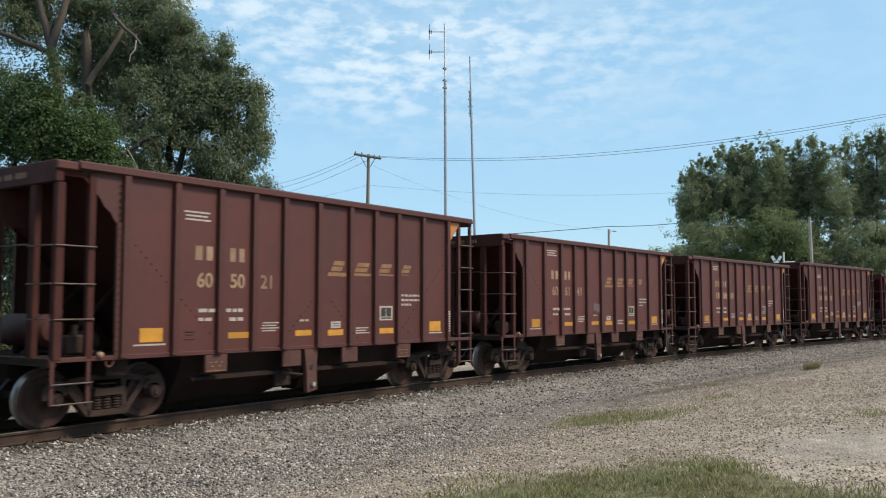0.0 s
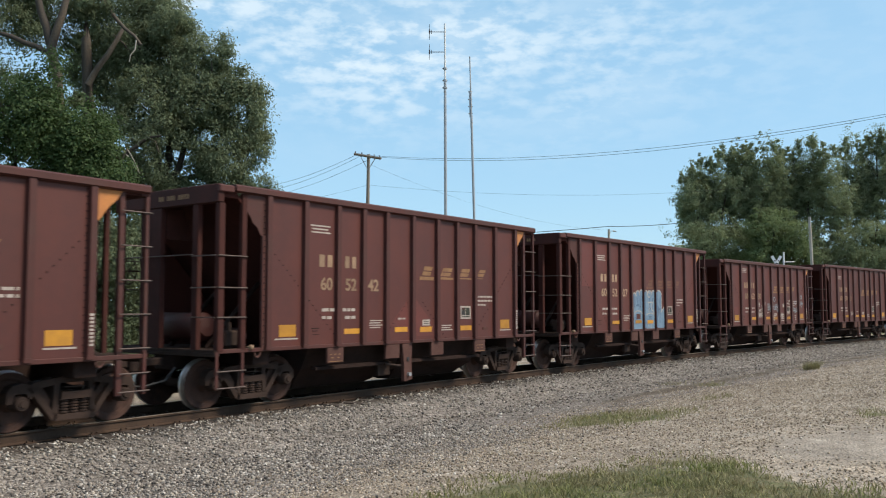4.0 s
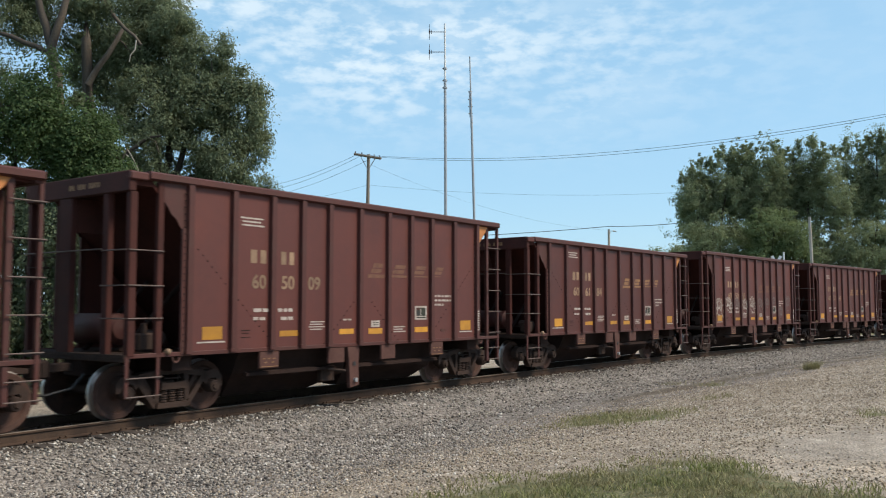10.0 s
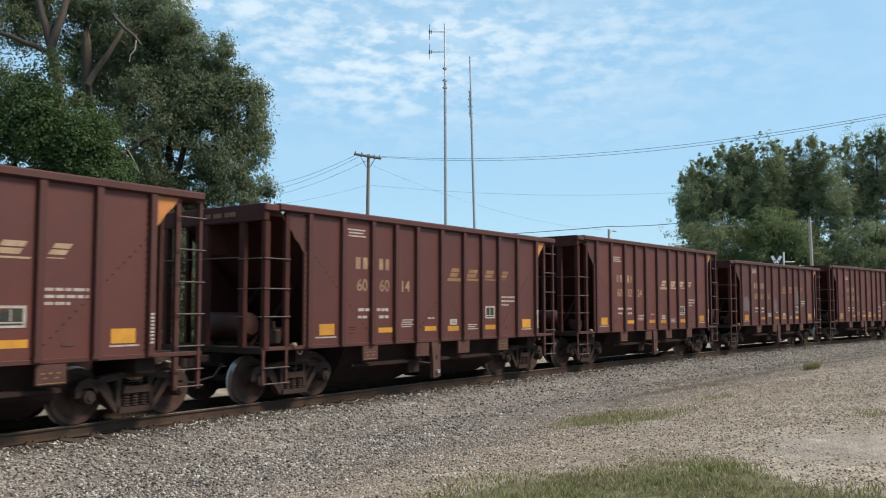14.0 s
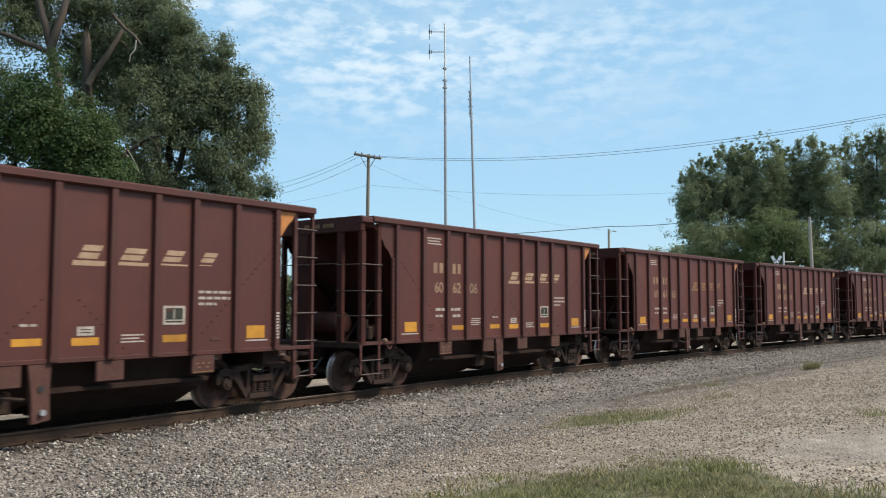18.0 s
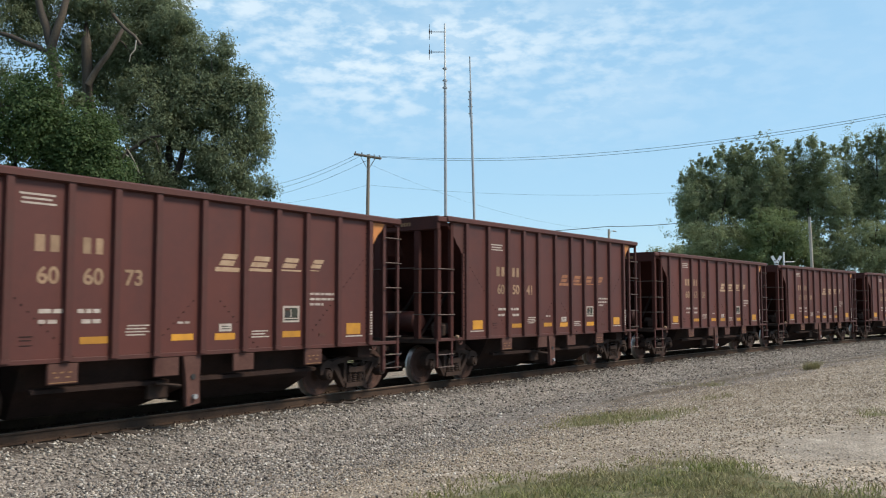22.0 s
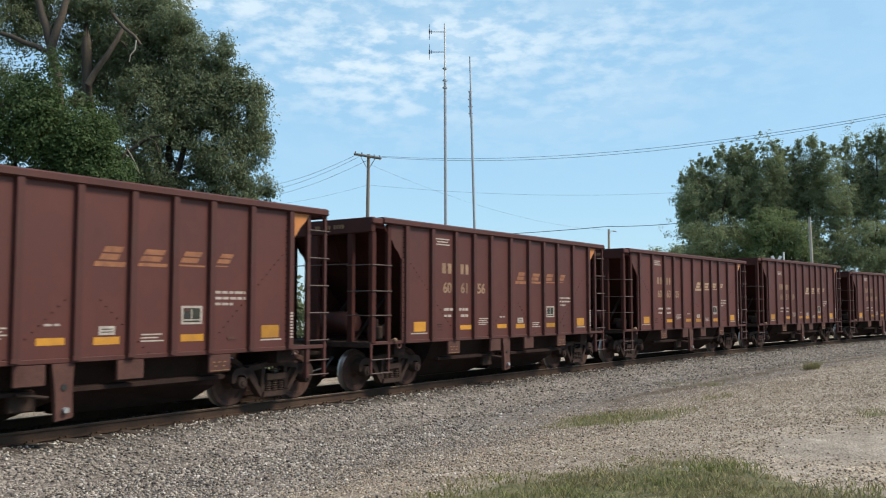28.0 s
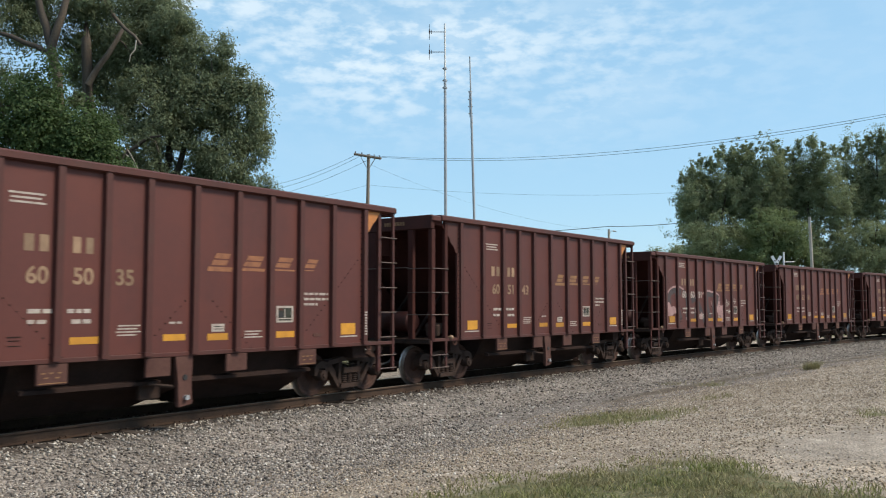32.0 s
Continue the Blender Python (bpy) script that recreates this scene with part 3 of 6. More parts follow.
def side_frame_mesh():
    """Cast side frame: arched top chord, broad pedestals, two diagonals and the open window between the columns."""
    bm = bmesh.new()
    y0, y1 = -0.09, 0.09

    def p(*pts, a=y0, b=y1):
        prism(bm, pts, "y", a, b)
    for s in (-1, 1):
        p((s * 1.10, 0.46), (s * 1.10, 0.62), (s * 1.02, 0.72), (s * 0.86, 0.76), (s * 0.70, 0.72), (s * 0.66, 0.60), (s * 0.72, 0.50), (s * 0.80, 0.60), (s * 0.97, 0.60), (s * 1.02, 0.46))   # pedestal
        p((s * 0.80, 0.66), (s * 0.66, 0.76), (s * 0.34, 0.80), (s * 0.34, 0.70), (s * 0.60, 0.66))             # shoulder
        p((s * 0.80, 0.68), (s * 0.68, 0.56), (s * 0.36, 0.15), (s * 0.24, 0.17), (s * 0.24, 0.25), (s * 0.34, 0.27), (s * 0.62, 0.66))   # diagonal
        p((s * 0.37, 0.24), (s * 0.27, 0.24), (s * 0.25, 0.72), (s * 0.34, 0.74), b=0.06)                       # column
        p((s * 0.62, 0.64), (s * 0.52, 0.70), (s * 0.36, 0.46), (s * 0.36, 0.36), a=y0 + 0.07, b=0.05)          # web behind the window
    p((-0.36, 0.72), (0.36, 0.72), (0.36, 0.80), (0.20, 0.82), (-0.20, 0.82), (-0.36, 0.80))                    # top chord
    p((-0.34, 0.15), (0.34, 0.15), (0.32, 0.245), (-0.32, 0.245), a=-0.14)                                      # spring seat
    p((-0.27, 0.47), (0.27, 0.47), (0.25, 0.60), (0.12, 0.585), (-0.12, 0.585), (-0.25, 0.60), a=-0.16, b=0.0)   # bolster end
    p((-0.16, 0.645), (0.16, 0.645), (0.16, 0.665), (-0.16, 0.665), a=-0.11, b=0.0)
    return mesh_of("side_frame", bm, STEEL)


def spring_mesh():
    """Three columns of coils between bolster end and seat."""
    bm = bmesh.new()
    last = None
    for cx, cy in ((-0.17, -0.06), (0.0, -0.06), (0.17, -0.06), (0.17, 0.05), (0.0, 0.05), (-0.17, 0.05)):
        prof = []
        for k in range(5):
            z = 0.25 + k * 0.044
            prof += [(0.055, z), (0.078, z + 0.010), (0.078, z + 0.026), (0.055, z + 0.036)]
        rings = [[bm.verts.new((cx + r * math.cos(math.pi * i / 5), cy + r * math.sin(math.pi * i / 5), z)) for i in range(10)] for r, z in prof]
        for a, b in zip(rings, rings[1:]):
            for i in range(10):
                bm.faces.new((a[i], a[(i + 1) % 10], b[(i + 1) % 10], b[i]))
        if last:
            bm.faces.new((last[0], last[1], rings[0][5], rings[0][6]))
        last = rings[0]
    return mesh_of("spring_nest", bm, STEEL)


def bogie(parent, x):
    bm = bmesh.new()
    prism(bm, [(-0.92, 0.50), (0.92, 0.50), (0.92, 0.60), (0.35, 0.72), (-0.35, 0.72), (-0.92, 0.60)], "x", x - 0.18, x + 0.18)
    rod(bm, (x - 0.62, -0.75, 0.38), (x - 0.62, 0.75, 0.38), 0.05)
    rod(bm, (x + 0.62, -0.75, 0.38), (x + 0.62, 0.75, 0.38), 0.05)
    b = part("bogie", bm, STEEL, parent, "dark cast steel bogie bolster with brake beams")
    for y in (-1.0, 1.0):
        f = part("side_frame", SIDE_FRAME, None, b)
        f.location = (x, y, 0)
        s = part("spring_nest", SPRINGS, None, b)
        s.location = (x, y, 0)
        for dx in (-0.889, 0.889):
            c = part("bearing_cap", BEARING, None, b)
            c.location = (x + dx, y, 0.457)
            c.scale = (1, -1 if y > 0 else 1, 1)
    return b


SIDE_FRAME, SPRINGS, WHEEL = side_frame_mesh(), spring_mesh(), wheel_mesh()
bm = bmesh.new()
lathe(bm, [(0.0, -0.19), (0.05, -0.19), (0.06, -0.165), (0.10, -0.16), (0.115, -0.13), (0.125, 0.04), (0.0, 0.04)], seg=16)
BEARING = mesh_of("bearing_cap", bm, STEEL, smooth=40)


def mark(parent, name, mat, x0, x1, z0, z1, label="", lift=0.004, y=-HALF):
    bm = bmesh.new()
    box(bm, x0, x1, y - lift, y + 0.004, z0, z1)
    return part(name, bm, mat, parent, label)


def bars(parent, name, mat, x0, x1, z0, z1, rows, seed, label="", broken=True):
    """Lines of writing too small to read: a row of short plain bars each."""
    rng = random.Random(seed)
    bm = bmesh.new()
    h = (z1 - z0) / rows
    for r in range(rows):
        zt = z1 - r * h
        if not broken:
            box(bm, x0 + rng.uniform(0, 0.05), x1 - (0.0 if r % 2 == 0 else 0.08) - rng.uniform(0, 0.04), -HALF - 0.004, -HALF + 0.004, zt - h * 0.45, zt)
            continue
        x = x0
        while x < x1 - 0.03:
            w = rng.uniform(0.08, 0.2)
            box(bm, x, min(x + w, x1), -HALF - 0.004, -HALF + 0.004, zt - h * 0.72, zt)
            x += w + 0.035
    return tagged(part(name, bm, mat, parent, label), kind="stuff")


def slanted(bm, x0, x1, z0, z1, skew):
    """A leaning painted block on the side sheet."""
    prism(bm, [(x0, z0), (x1 - skew, z0), (x1, z1), (x0 + skew, z1)], "y", -HALF - 0.004, -HALF + 0.004)


def block(bm, x0, x1, z0, z1, skew):
    """Two plain leaning bars, one above the other, standing for a painted mark."""
    h = z1 - z0
    for a, b in ((0.0, 0.44), (0.56, 1.0)):
        slanted(bm, x0 + skew * a, x1 - skew + skew * b, z0 + a * h, z0 + b * h, skew * (b - a))


def wagon_shell(w, TOP):
    # side sheets, sloping end sheets and inner floor of the hopper, one riveted shell
    bm = bmesh.new()
    for sgn in (-1, 1):
        y0, y1 = (-HALF, -HALF + 0.012) if sgn < 0 else (HALF - 0.012, HALF)
        box(bm, REAR, FRONT, y0, y1, SILL, TOP - 0.10)
    shell = part("hopper_body", bm, PANEL, w, "riveted steel hopper side and slope sheets in faded oxide red")
    for sgn in (-1, 1):
        bm = bmesh.new()
        out, low = (5.36, 2.55) if sgn < 0 else (4.98, 2.15)
        prism(bm, [(sgn * out, TOP - 0.1), (sgn * out, TOP - 0.2), (sgn * low, 1.05), (sgn * (low - 0.02), 1.08), (sgn * (out - 0.05), TOP - 0.17), (sgn * (out - 0.05), TOP - 0.1)], "y", -HALF + 0.012, HALF - 0.012)
        if sgn < 0:                                # the lip that closes the hopper against the end chord
            box(bm, -5.66, -5.33, -HALF + 0.012, HALF - 0.012, TOP - 0.25, TOP - 0.11)
        else:
            box(bm, 4.93, 5.30, -HALF + 0.012, HALF - 0.012, TOP - 0.19, TOP - 0.11)
        part("slope_sheet", bm, RECESSPAINT, w, "sloping end sheet of the hopper, dull red darkened for shade")
    bm = bmesh.new()
    prism(bm, [(0.0, 2.3), (-1.27, 1.08), (-1.25, 1.05), (0.0, 2.26), (1.25, 1.05), (1.27, 1.08)], "y", -HALF + 0.012, HALF - 0.012)
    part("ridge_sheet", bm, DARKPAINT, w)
    # rivets along the slope sheets
    bm = bmesh.new()
    for sgn in (-1, 1):
        for k in range(20):
            t = k / 19
            for x, z in ((sgn * (4.40 - 1.95 * t) - 0.08, 2.95 - 1.85 * t + 0.05), (sgn * (0.25 + 0.95 * t), 2.05 - 0.9 * t) if k % 2 else (None, None)):
                if x is not None and min(abs(x - r) for r in RIBS) > 0.07:
                    rod(bm, (x, -HALF - 0.012, z), (x, -HALF + 0.004, z), 0.012, 0.016, seg=5)
        for k in range(24):
            z = 1.2 + k * 0.115
            x, y = (-4.685, -HALF - 0.03) if sgn < 0 else (4.335, -HALF)
            rod(bm, (x, y - 0.014, z), (x, y + 0.004, z), 0.013, 0.017, seg=5)
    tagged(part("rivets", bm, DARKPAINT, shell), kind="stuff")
    return shell


def build_wagon(TOP):
    w = new("ore_wagon")
    wagon_shell(w, TOP)
    # ribs: hollow-looking hat sections with a foot
    for sgn in (-1, 1):
        bm = bmesh.new()
        y = -HALF if sgn < 0 else HALF
        o = sgn * 0.078
        prism(bm, [(-0.070, y - sgn * 0.002), (0.070, y - sgn * 0.002), (0.056, y + o), (-0.056, y + o)], "z", SILL + 0.06, TOP - 0.13)
        prism(bm, [(-0.085, y - sgn * 0.002), (0.085, y - sgn * 0.002), (0.07, y + o * 1.12), (-0.07, y + o * 1.12)], "z", SILL + 0.005, SILL + 0.07)
        rib = mesh_of("rib", bm, PAINT)
        for x in RIBS:
            r = part("rib", rib, None, w)
            r.location = (x, 0, 0)
    for sgn in (-1, 1):
        y = sgn * HALF
        # top chord: a broad bulb angle
        bm = bmesh.new()
        prism(bm, [(y - sgn * 0.10, TOP - 0.05), (y - sgn * 0.10, TOP), (y + sgn * 0.06, TOP), (y + sgn * 0.10, TOP - 0.03), (y + sgn * 0.10, TOP - 0.12), (y + sgn * 0.04, TOP - 0.15), (y - sgn * 0.012, TOP - 0.15)], "x", -5.43, 5.45)
        part("top_chord", bm, PAINT, w, "rolled steel top rim")
        bm = bmesh.new()
        box(bm, -5.72, 5.50, y - 0.05 if sgn > 0 else y - 0.02, y + 0.02 if sgn > 0 else y + 0.05, SILL - 0.03, SILL + 0.045, 0.008)
        part("side_sill", bm, PAINT, w)
    # rear end: deep end chord, corner posts, ladder posts
    bm = bmesh.new()
    box(bm, -5.80, -5.66, -HALF - 0.04, HALF + 0.04, TOP - 0.36, TOP - 0.02, 0.015)
    part("end_chord", bm, ENDPAINT, w)
    for ya, yb in ((-1.0, -0.84), (0.10, 0.50)):
        bm = bmesh.new()
        box(bm, -5.78, -5.67, ya, yb, SILL, TOP - 0.36, 0.012)
        part("end_post", bm, ENDPAINT, w)
    bm = bmesh.new()
    prism(bm, [(-5.67, TOP - 0.95), (-5.05, TOP - 0.95), (-5.28, TOP - 0.36), (-5.67, TOP - 0.36)], "y", 0.09, 0.105)
    part("web_plate", bm, ENDPAINT, w)
    bm = bmesh.new()
    for k in range(11):
        if k not in (4, 8):
            box(bm, -5.806, -5.798, -0.75 + k * 0.085, -0.69 + k * 0.085, TOP - 0.24, TOP - 0.15)
    tagged(part("stencil_marking", bm, GOLD, w), kind="stuff")
    for sgn in (-1, 1):
        bm = bmesh.new()
        box(bm, -5.80, -5.45, sgn * HALF - 0.085, sgn * HALF + 0.085, TOP - 0.17, TOP - 0.035, 0.02)
        part("corner_cap", bm, PAINT, w)
        bm = bmesh.new()
        box(bm, -5.76, -5.62, sgn * (HALF - 0.03) - 0.06, sgn * (HALF - 0.03) + 0.06, SILL, TOP - 0.36, 0.012)
        part("corner_post", bm, ENDPAINT, w)
        bm = bmesh.new()
        box(bm, -5.22, -5.10, sgn * (HALF - 0.03) - 0.05, sgn * (HALF - 0.03) + 0.05, SILL, TOP - 0.15, 0.012)
        part("side_post", bm, ENDPAINT, w)
        # triangular gussets under the rim
        bm = bmesh.new()
        prism(bm, [(REAR, TOP - 0.15), (-5.14, TOP - 0.15), (-5.13, TOP - 0.44), (-5.03, TOP - 0.55), (-4.96, TOP - 0.67), (-4.85, TOP - 0.75), (-4.77, TOP - 0.88), (REAR, TOP - 1.0)], "y", sgn * HALF - 0.008, sgn * HALF + 0.008)
        gus = part("gusset", bm, PAINT, w)
        bm = bmesh.new()
        box(bm, -4.73, -4.63, sgn * HALF - 0.03, sgn * HALF + 0.03, SILL, TOP - 0.9, 0.006)
        part("sheet_flange", bm, PAINT, w)
        bm = bmesh.new()
        prism(bm, [(FRONT, TOP - 0.15), (4.96, TOP - 0.15), (4.86, TOP - 0.30), (4.72, TOP - 0.42), (4.60, TOP - 0.58), (FRONT, TOP - 0.72)], "y", sgn * HALF - 0.008, sgn * HALF + 0.008)
        part("gusset", bm, ORANGE, w, "faded orange corner gusset")
    # front end chord, ladder stiles and posts
    bm = bmesh.new()
    box(bm, 5.30, 5.46, -HALF - 0.04, HALF + 0.04, TOP - 0.20, TOP - 0.02, 0.015)
    part("end_chord", bm, ENDPAINT, w)
    for sgn in (-1, 1):
        bm = bmesh.new()
        box(bm, 5.40, 5.47, sgn * HALF - 0.035, sgn * HALF + 0.035, 0.48, TOP - 0.12, 0.008)
        part("ladder_stile", bm, PAINT, w)
        bm = bmesh.new()
        box(bm, 4.93, 5.03, sgn * (HALF - 0.04) - 0.04, sgn * (HALF - 0.04) + 0.04, 0.48, TOP - 0.15, 0.008)
        part("ladder_stile", bm, PAINT, w)
        for y in (0.55,):
            bm = bmesh.new()
            box(bm, 5.34, 5.43, sgn * y - 0.04, sgn * y + 0.04, SILL, TOP - 0.2, 0.01)
            part("end_post", bm, ENDPAINT, w)
    # rungs
    def rung_mesh(x0, x1, yy):
        bm = bmesh.new()
        rod(bm, (x0, yy, 0), (x1, yy, 0), 0.013, seg=6)
        return mesh_of("rung", bm, RUNG)
    for sgn in (-1, 1):
        front = rung_mesh(4.94, 5.52, sgn * (HALF + 0.05))
        for z in (0.54, 0.83, 1.23, 1.78, 2.33, 2.89, 3.45):
            part("rung", front, None, w).location = (0, 0, z)
        rear = rung_mesh(-5.78, -5.11, sgn * (HALF + 0.045))
        for z in (0.44, 0.74, 1.71, 2.25, 2.83):
            part("rung", rear, None, w).location = (0, 0, z)
    bm = bmesh.new()
    rod(bm, (-5.81, -HALF, 0), (-5.81, -0.86, 0), 0.013, seg=6)
    rear = mesh_of("rung", bm, RUNG)
    for z in (1.71, 2.25, 2.83):
        part("rung", rear, None, w).location = (0, 0, z)
    bm = bmesh.new()
    rod(bm, (-5.82, -0.9, 2.86), (-5.82, HALF, 2.86), 0.013, seg=6)
    part("handrail", bm, RUNG, w)
    # stirrup steps under the rear corner
    for sgn in (-1, 1):
        for x in (-5.75, -5.16):
            bm = bmesh.new()
            box(bm, x - 0.03, x + 0.03, sgn * HALF - 0.015, sgn * HALF + 0.015, 0.42, SILL)
            part("step_hanger", bm, PAINT, w)
    for x in (-4.80, 4.62):
        bm = bmesh.new()
        rings = []
        for k in range(9):
            a = math.pi * (1 + k / 8)
            c, out = Vector((x + 0.07 * math.cos(a), -HALF, SILL - 0.04 + 0.09 * math.sin(a))), Vector((math.cos(a), 0, math.sin(a)))
            rings.append([bm.verts.new(c + out * 0.018 * math.cos(b * math.pi / 3) + Vector((0, 0.018 * math.sin(b * math.pi / 3), 0))) for b in range(6)])
        for ra, rb in zip(rings, rings[1:]):
            for b in range(6):
                bm.faces.new((ra[b], ra[(b + 1) % 6], rb[(b + 1) % 6], rb[b]))
        part("tow_eye", bm, DUSTY, w)
    # end platforms and centre sill
    for x0, x1 in ((-5.80, -4.3), (4.3, 5.50)):
        bm = bmesh.new()
        box(bm, x0, x1, -HALF, HALF, SILL - 0.02, SILL + 0.03)
        end = -5.80 if x0 < 0 else 5.38
        box(bm, end, end + 0.12, -HALF, HALF, SILL - 0.09, SILL - 0.02, 0.01)
        part("end_platform", bm, STEEL, w)
    bm = bmesh.new()
    box(bm, -5.75, 5.45, -0.28, 0.28, 0.72, 1.06, 0.02)
    box(bm, -4.72, -4.32, -1.35, 1.35, 0.80, 1.06)
    box(bm, 4.32, 4.72, -1.35, 1.35, 0.80, 1.06)
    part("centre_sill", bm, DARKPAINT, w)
    for sgn in (-1, 1):
        end = -5.80 if sgn < 0 else 5.50
        bm = bmesh.new()
        tip = sgn * WAGON_PITCH / 2
        box(bm, min(end, tip - sgn * 0.12), max(end, tip - sgn * 0.12), -0.08, 0.08, 0.80, 0.95, 0.02)
        box(bm, tip - 0.16 if sgn > 0 else tip - 0.02, tip + 0.02 if sgn > 0 else tip + 0.16, -0.17, 0.13, 0.70, 1.02, 0.04)
        part("coupler", bm, STEEL, w, "cast knuckle coupler")
        bm = bmesh.new()
        pts = [Vector((end, -0.45, 0.78)), Vector((end + sgn * 0.2, -0.42, 0.55)), Vector((tip, -0.30, 0.45))]
        for a, b in zip(pts, pts[1:]):
            rod(bm, a, b, 0.025, seg=6)
        part("brake_hose", bm, BLACK, w)
        # sloping braces under the slope sheets
        for y in (-0.55, 0.55):
            bm = bmesh.new()
            rod(bm, (sgn * 5.2, y, SILL + 0.03), (sgn * (3.9 if sgn < 0 else 3.5), y, 2.38), 0.045, seg=6)
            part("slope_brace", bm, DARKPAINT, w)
    # brake gear on the rear platform
    bm = bmesh.new()
    lathe(bm, [(0.0, -0.72), (0.18, -0.70), (0.27, -0.60), (0.27, 0.60), (0.18, 0.70), (0.0, 0.72)], seg=20, centre=(-5.20, 0.10, 1.52))
    part("air_reservoir", bm, PAINT, w, "dull red brake air reservoir", smooth=35)
    bm = bmesh.new()
    lathe(bm, [(0.0, -0.22), (0.14, -0.2), (0.15, 0.2), (0.0, 0.22)], seg=14, centre=(-4.85, -0.95, 1.36))
    box(bm, -5.35, -5.05, -1.30, -1.05, 1.16, 1.46, 0.03)
    rod(bm, (-5.2, -1.2, 1.40), (-5.2, -1.2, 1.62), 0.05, seg=8)
    rod(bm, (-5.3, -1.25, 1.32), (-4.7, -0.4, 1.32), 0.025, seg=6)
    part("brake_valve", bm, STEEL, w, "grimy brake valve with pipes")
    bm = bmesh.new()
    rod(bm, (-5.90, 0.95, 2.6), (-5.66, 0.95, 2.6), 0.02, seg=6)
    for k in range(20):
        a, b = 2 * math.pi * k / 20, 2 * math.pi * (k + 1) / 20
        rod(bm, (-5.9, 0.95 + 0.26 * math.cos(a), 2.6 + 0.26 * math.sin(a)), (-5.9, 0.95 + 0.26 * math.cos(b), 2.6 + 0.26 * math.sin(b)), 0.014, seg=5, cap=False)
    for k in range(5):
        a = 2 * math.pi * k / 5
        rod(bm, (-5.9, 0.95, 2.6), (-5.9, 0.95 + 0.26 * math.cos(a), 2.6 + 0.26 * math.sin(a)), 0.012, seg=5)
    part("brake_wheel", bm, STEEL, w)
    # discharge gear under the body
    for sgn in (-1, 1):
        y = sgn * (HALF - 0.02)
        for k, x in enumerate((-2.68, -0.82, 0.87, 2.71)):
            bm = bmesh.new()
            box(bm, x - 0.245, x + 0.245, y - 0.03, y + 0.03, 0.74, SILL - 0.03, 0.012)
            c = part("cover_box", bm, DUSTY, w, "dusty cover plate under the sill")
            if sgn < 0 and k in (0, 3):
                bm = bmesh.new()
                for dx, dz in ((-0.17, 0.91), (-0.05, 0.91), (0.08, 0.91), (-0.13, 0.84), (0.05, 0.84)):
                    box(bm, x + dx, x + dx + 0.06, y - 0.036, y - 0.028, dz, dz + 0.022)
                box(bm, x - 0.22, x + 0.22, y - 0.036, y - 0.028, 0.765, 0.778)
                tagged(part("stencil_marking", bm, GOLD, c), kind="stuff")
        bm = bmesh.new()
        prism(bm, [(-0.48, SILL - 0.03), (-0.12, SILL - 0.03), (-0.14, 0.62), (-0.12, 0.24), (-0.40, 0.20), (-0.42, 0.62)], "y", y - 0.06 * sgn, y + 0.03 * sgn)
        lever = part("door_lever_box", bm, DUSTY, w, "dusty lever bracket of the bottom doors")
        bm = bmesh.new()
        rod(bm, (-0.28, y + 0.045 * sgn, 0.70), (-0.28, y + 0.02 * sgn, 0.70), 0.05, seg=12)
        part("lever_hole", bm, BLACK, lever)
        bm = bmesh.new()
        rod(bm, (-0.26, y + 0.09 * sgn, 0.36), (-0.26, y + 0.02 * sgn, 0.36), 0.045, seg=10)
        part("lever_pin", bm, GALV, lever)
        bm = bmesh.new()
        box(bm, -0.95, -0.52, y - 0.35 * sgn - 0.06, y - 0.35 * sgn + 0.06, 0.34, 0.62, 0.02)
        rod(bm, (-0.9, y - 0.15 * sgn, 0.62), (-0.5, y - 0.02 * sgn, 0.56), 0.03, seg=6)
        part("air_cylinder", bm, STEEL, w)
        for xa, xb in ((-3.05, -0.62), (-0.16, 3.0)):
            bm = bmesh.new()
            prism(bm, [(y - sgn * 0.30, 0.60), (y - sgn * 0.18, 0.60), (y - sgn * 0.18, 0.66), (y - sgn * 0.30, 0.68)], "x", xa, xb)
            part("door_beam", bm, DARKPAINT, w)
    for xa, xb, xc, xd in ((-3.15, -0.05, -2.95, -0.62), (0.05, 3.1, 0.30, 2.95)):
        for g in (-1, 1):
            bm = bmesh.new()
            ya, yb, yc, yi = g * 1.25, g * 0.98, g * 0.50, g * 0.1
            vs = [(xa, ya, 1.06), (xb, ya, 1.06), (xb, yi, 1.06), (xa, yi, 1.06), (xa + 0.05, yb, 0.62), (xb, yb, 0.46), (xb, yi, 0.46), (xa + 0.05, yi, 0.62),
                  (xc, yc, 0.16), (xd, yc, 0.16), (xd, yi, 0.16), (xc, yi, 0.16)]
            v = [bm.verts.new(p) for p in vs]
            for f in ((0, 1, 5, 4), (1, 2, 6, 5), (2, 3, 7, 6), (3, 0, 4, 7), (4, 5, 9, 8), (5, 6, 10, 9), (6, 7, 11, 10), (7, 4, 8, 11), (8, 9, 10, 11), (0, 3, 2, 1)):
                bm.faces.new([v[i] for i in f])
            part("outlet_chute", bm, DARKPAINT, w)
    # bogies
    for x in (-4.5175, 4.5175):
        bogie(w, x)
    # axles with their wheels
    for x in AXLES:
        bm = bmesh.new()
        lathe(bm, [(0.0, -1.08), (0.07, -1.08), (0.08, -0.7), (0.085, 0.0), (0.08, 0.7), (0.07, 1.08), (0.0, 1.08)], seg=12)
        ax = part("wheelset", bm, STEEL, w, smooth=40)
        ax.location = (x, 0, 0.457)
        part("wheel", WHEEL, None, ax, "rusty wheel with a polished tread")
        far = part("wheel", WHEEL, None, ax, "rusty wheel with a polished tread")
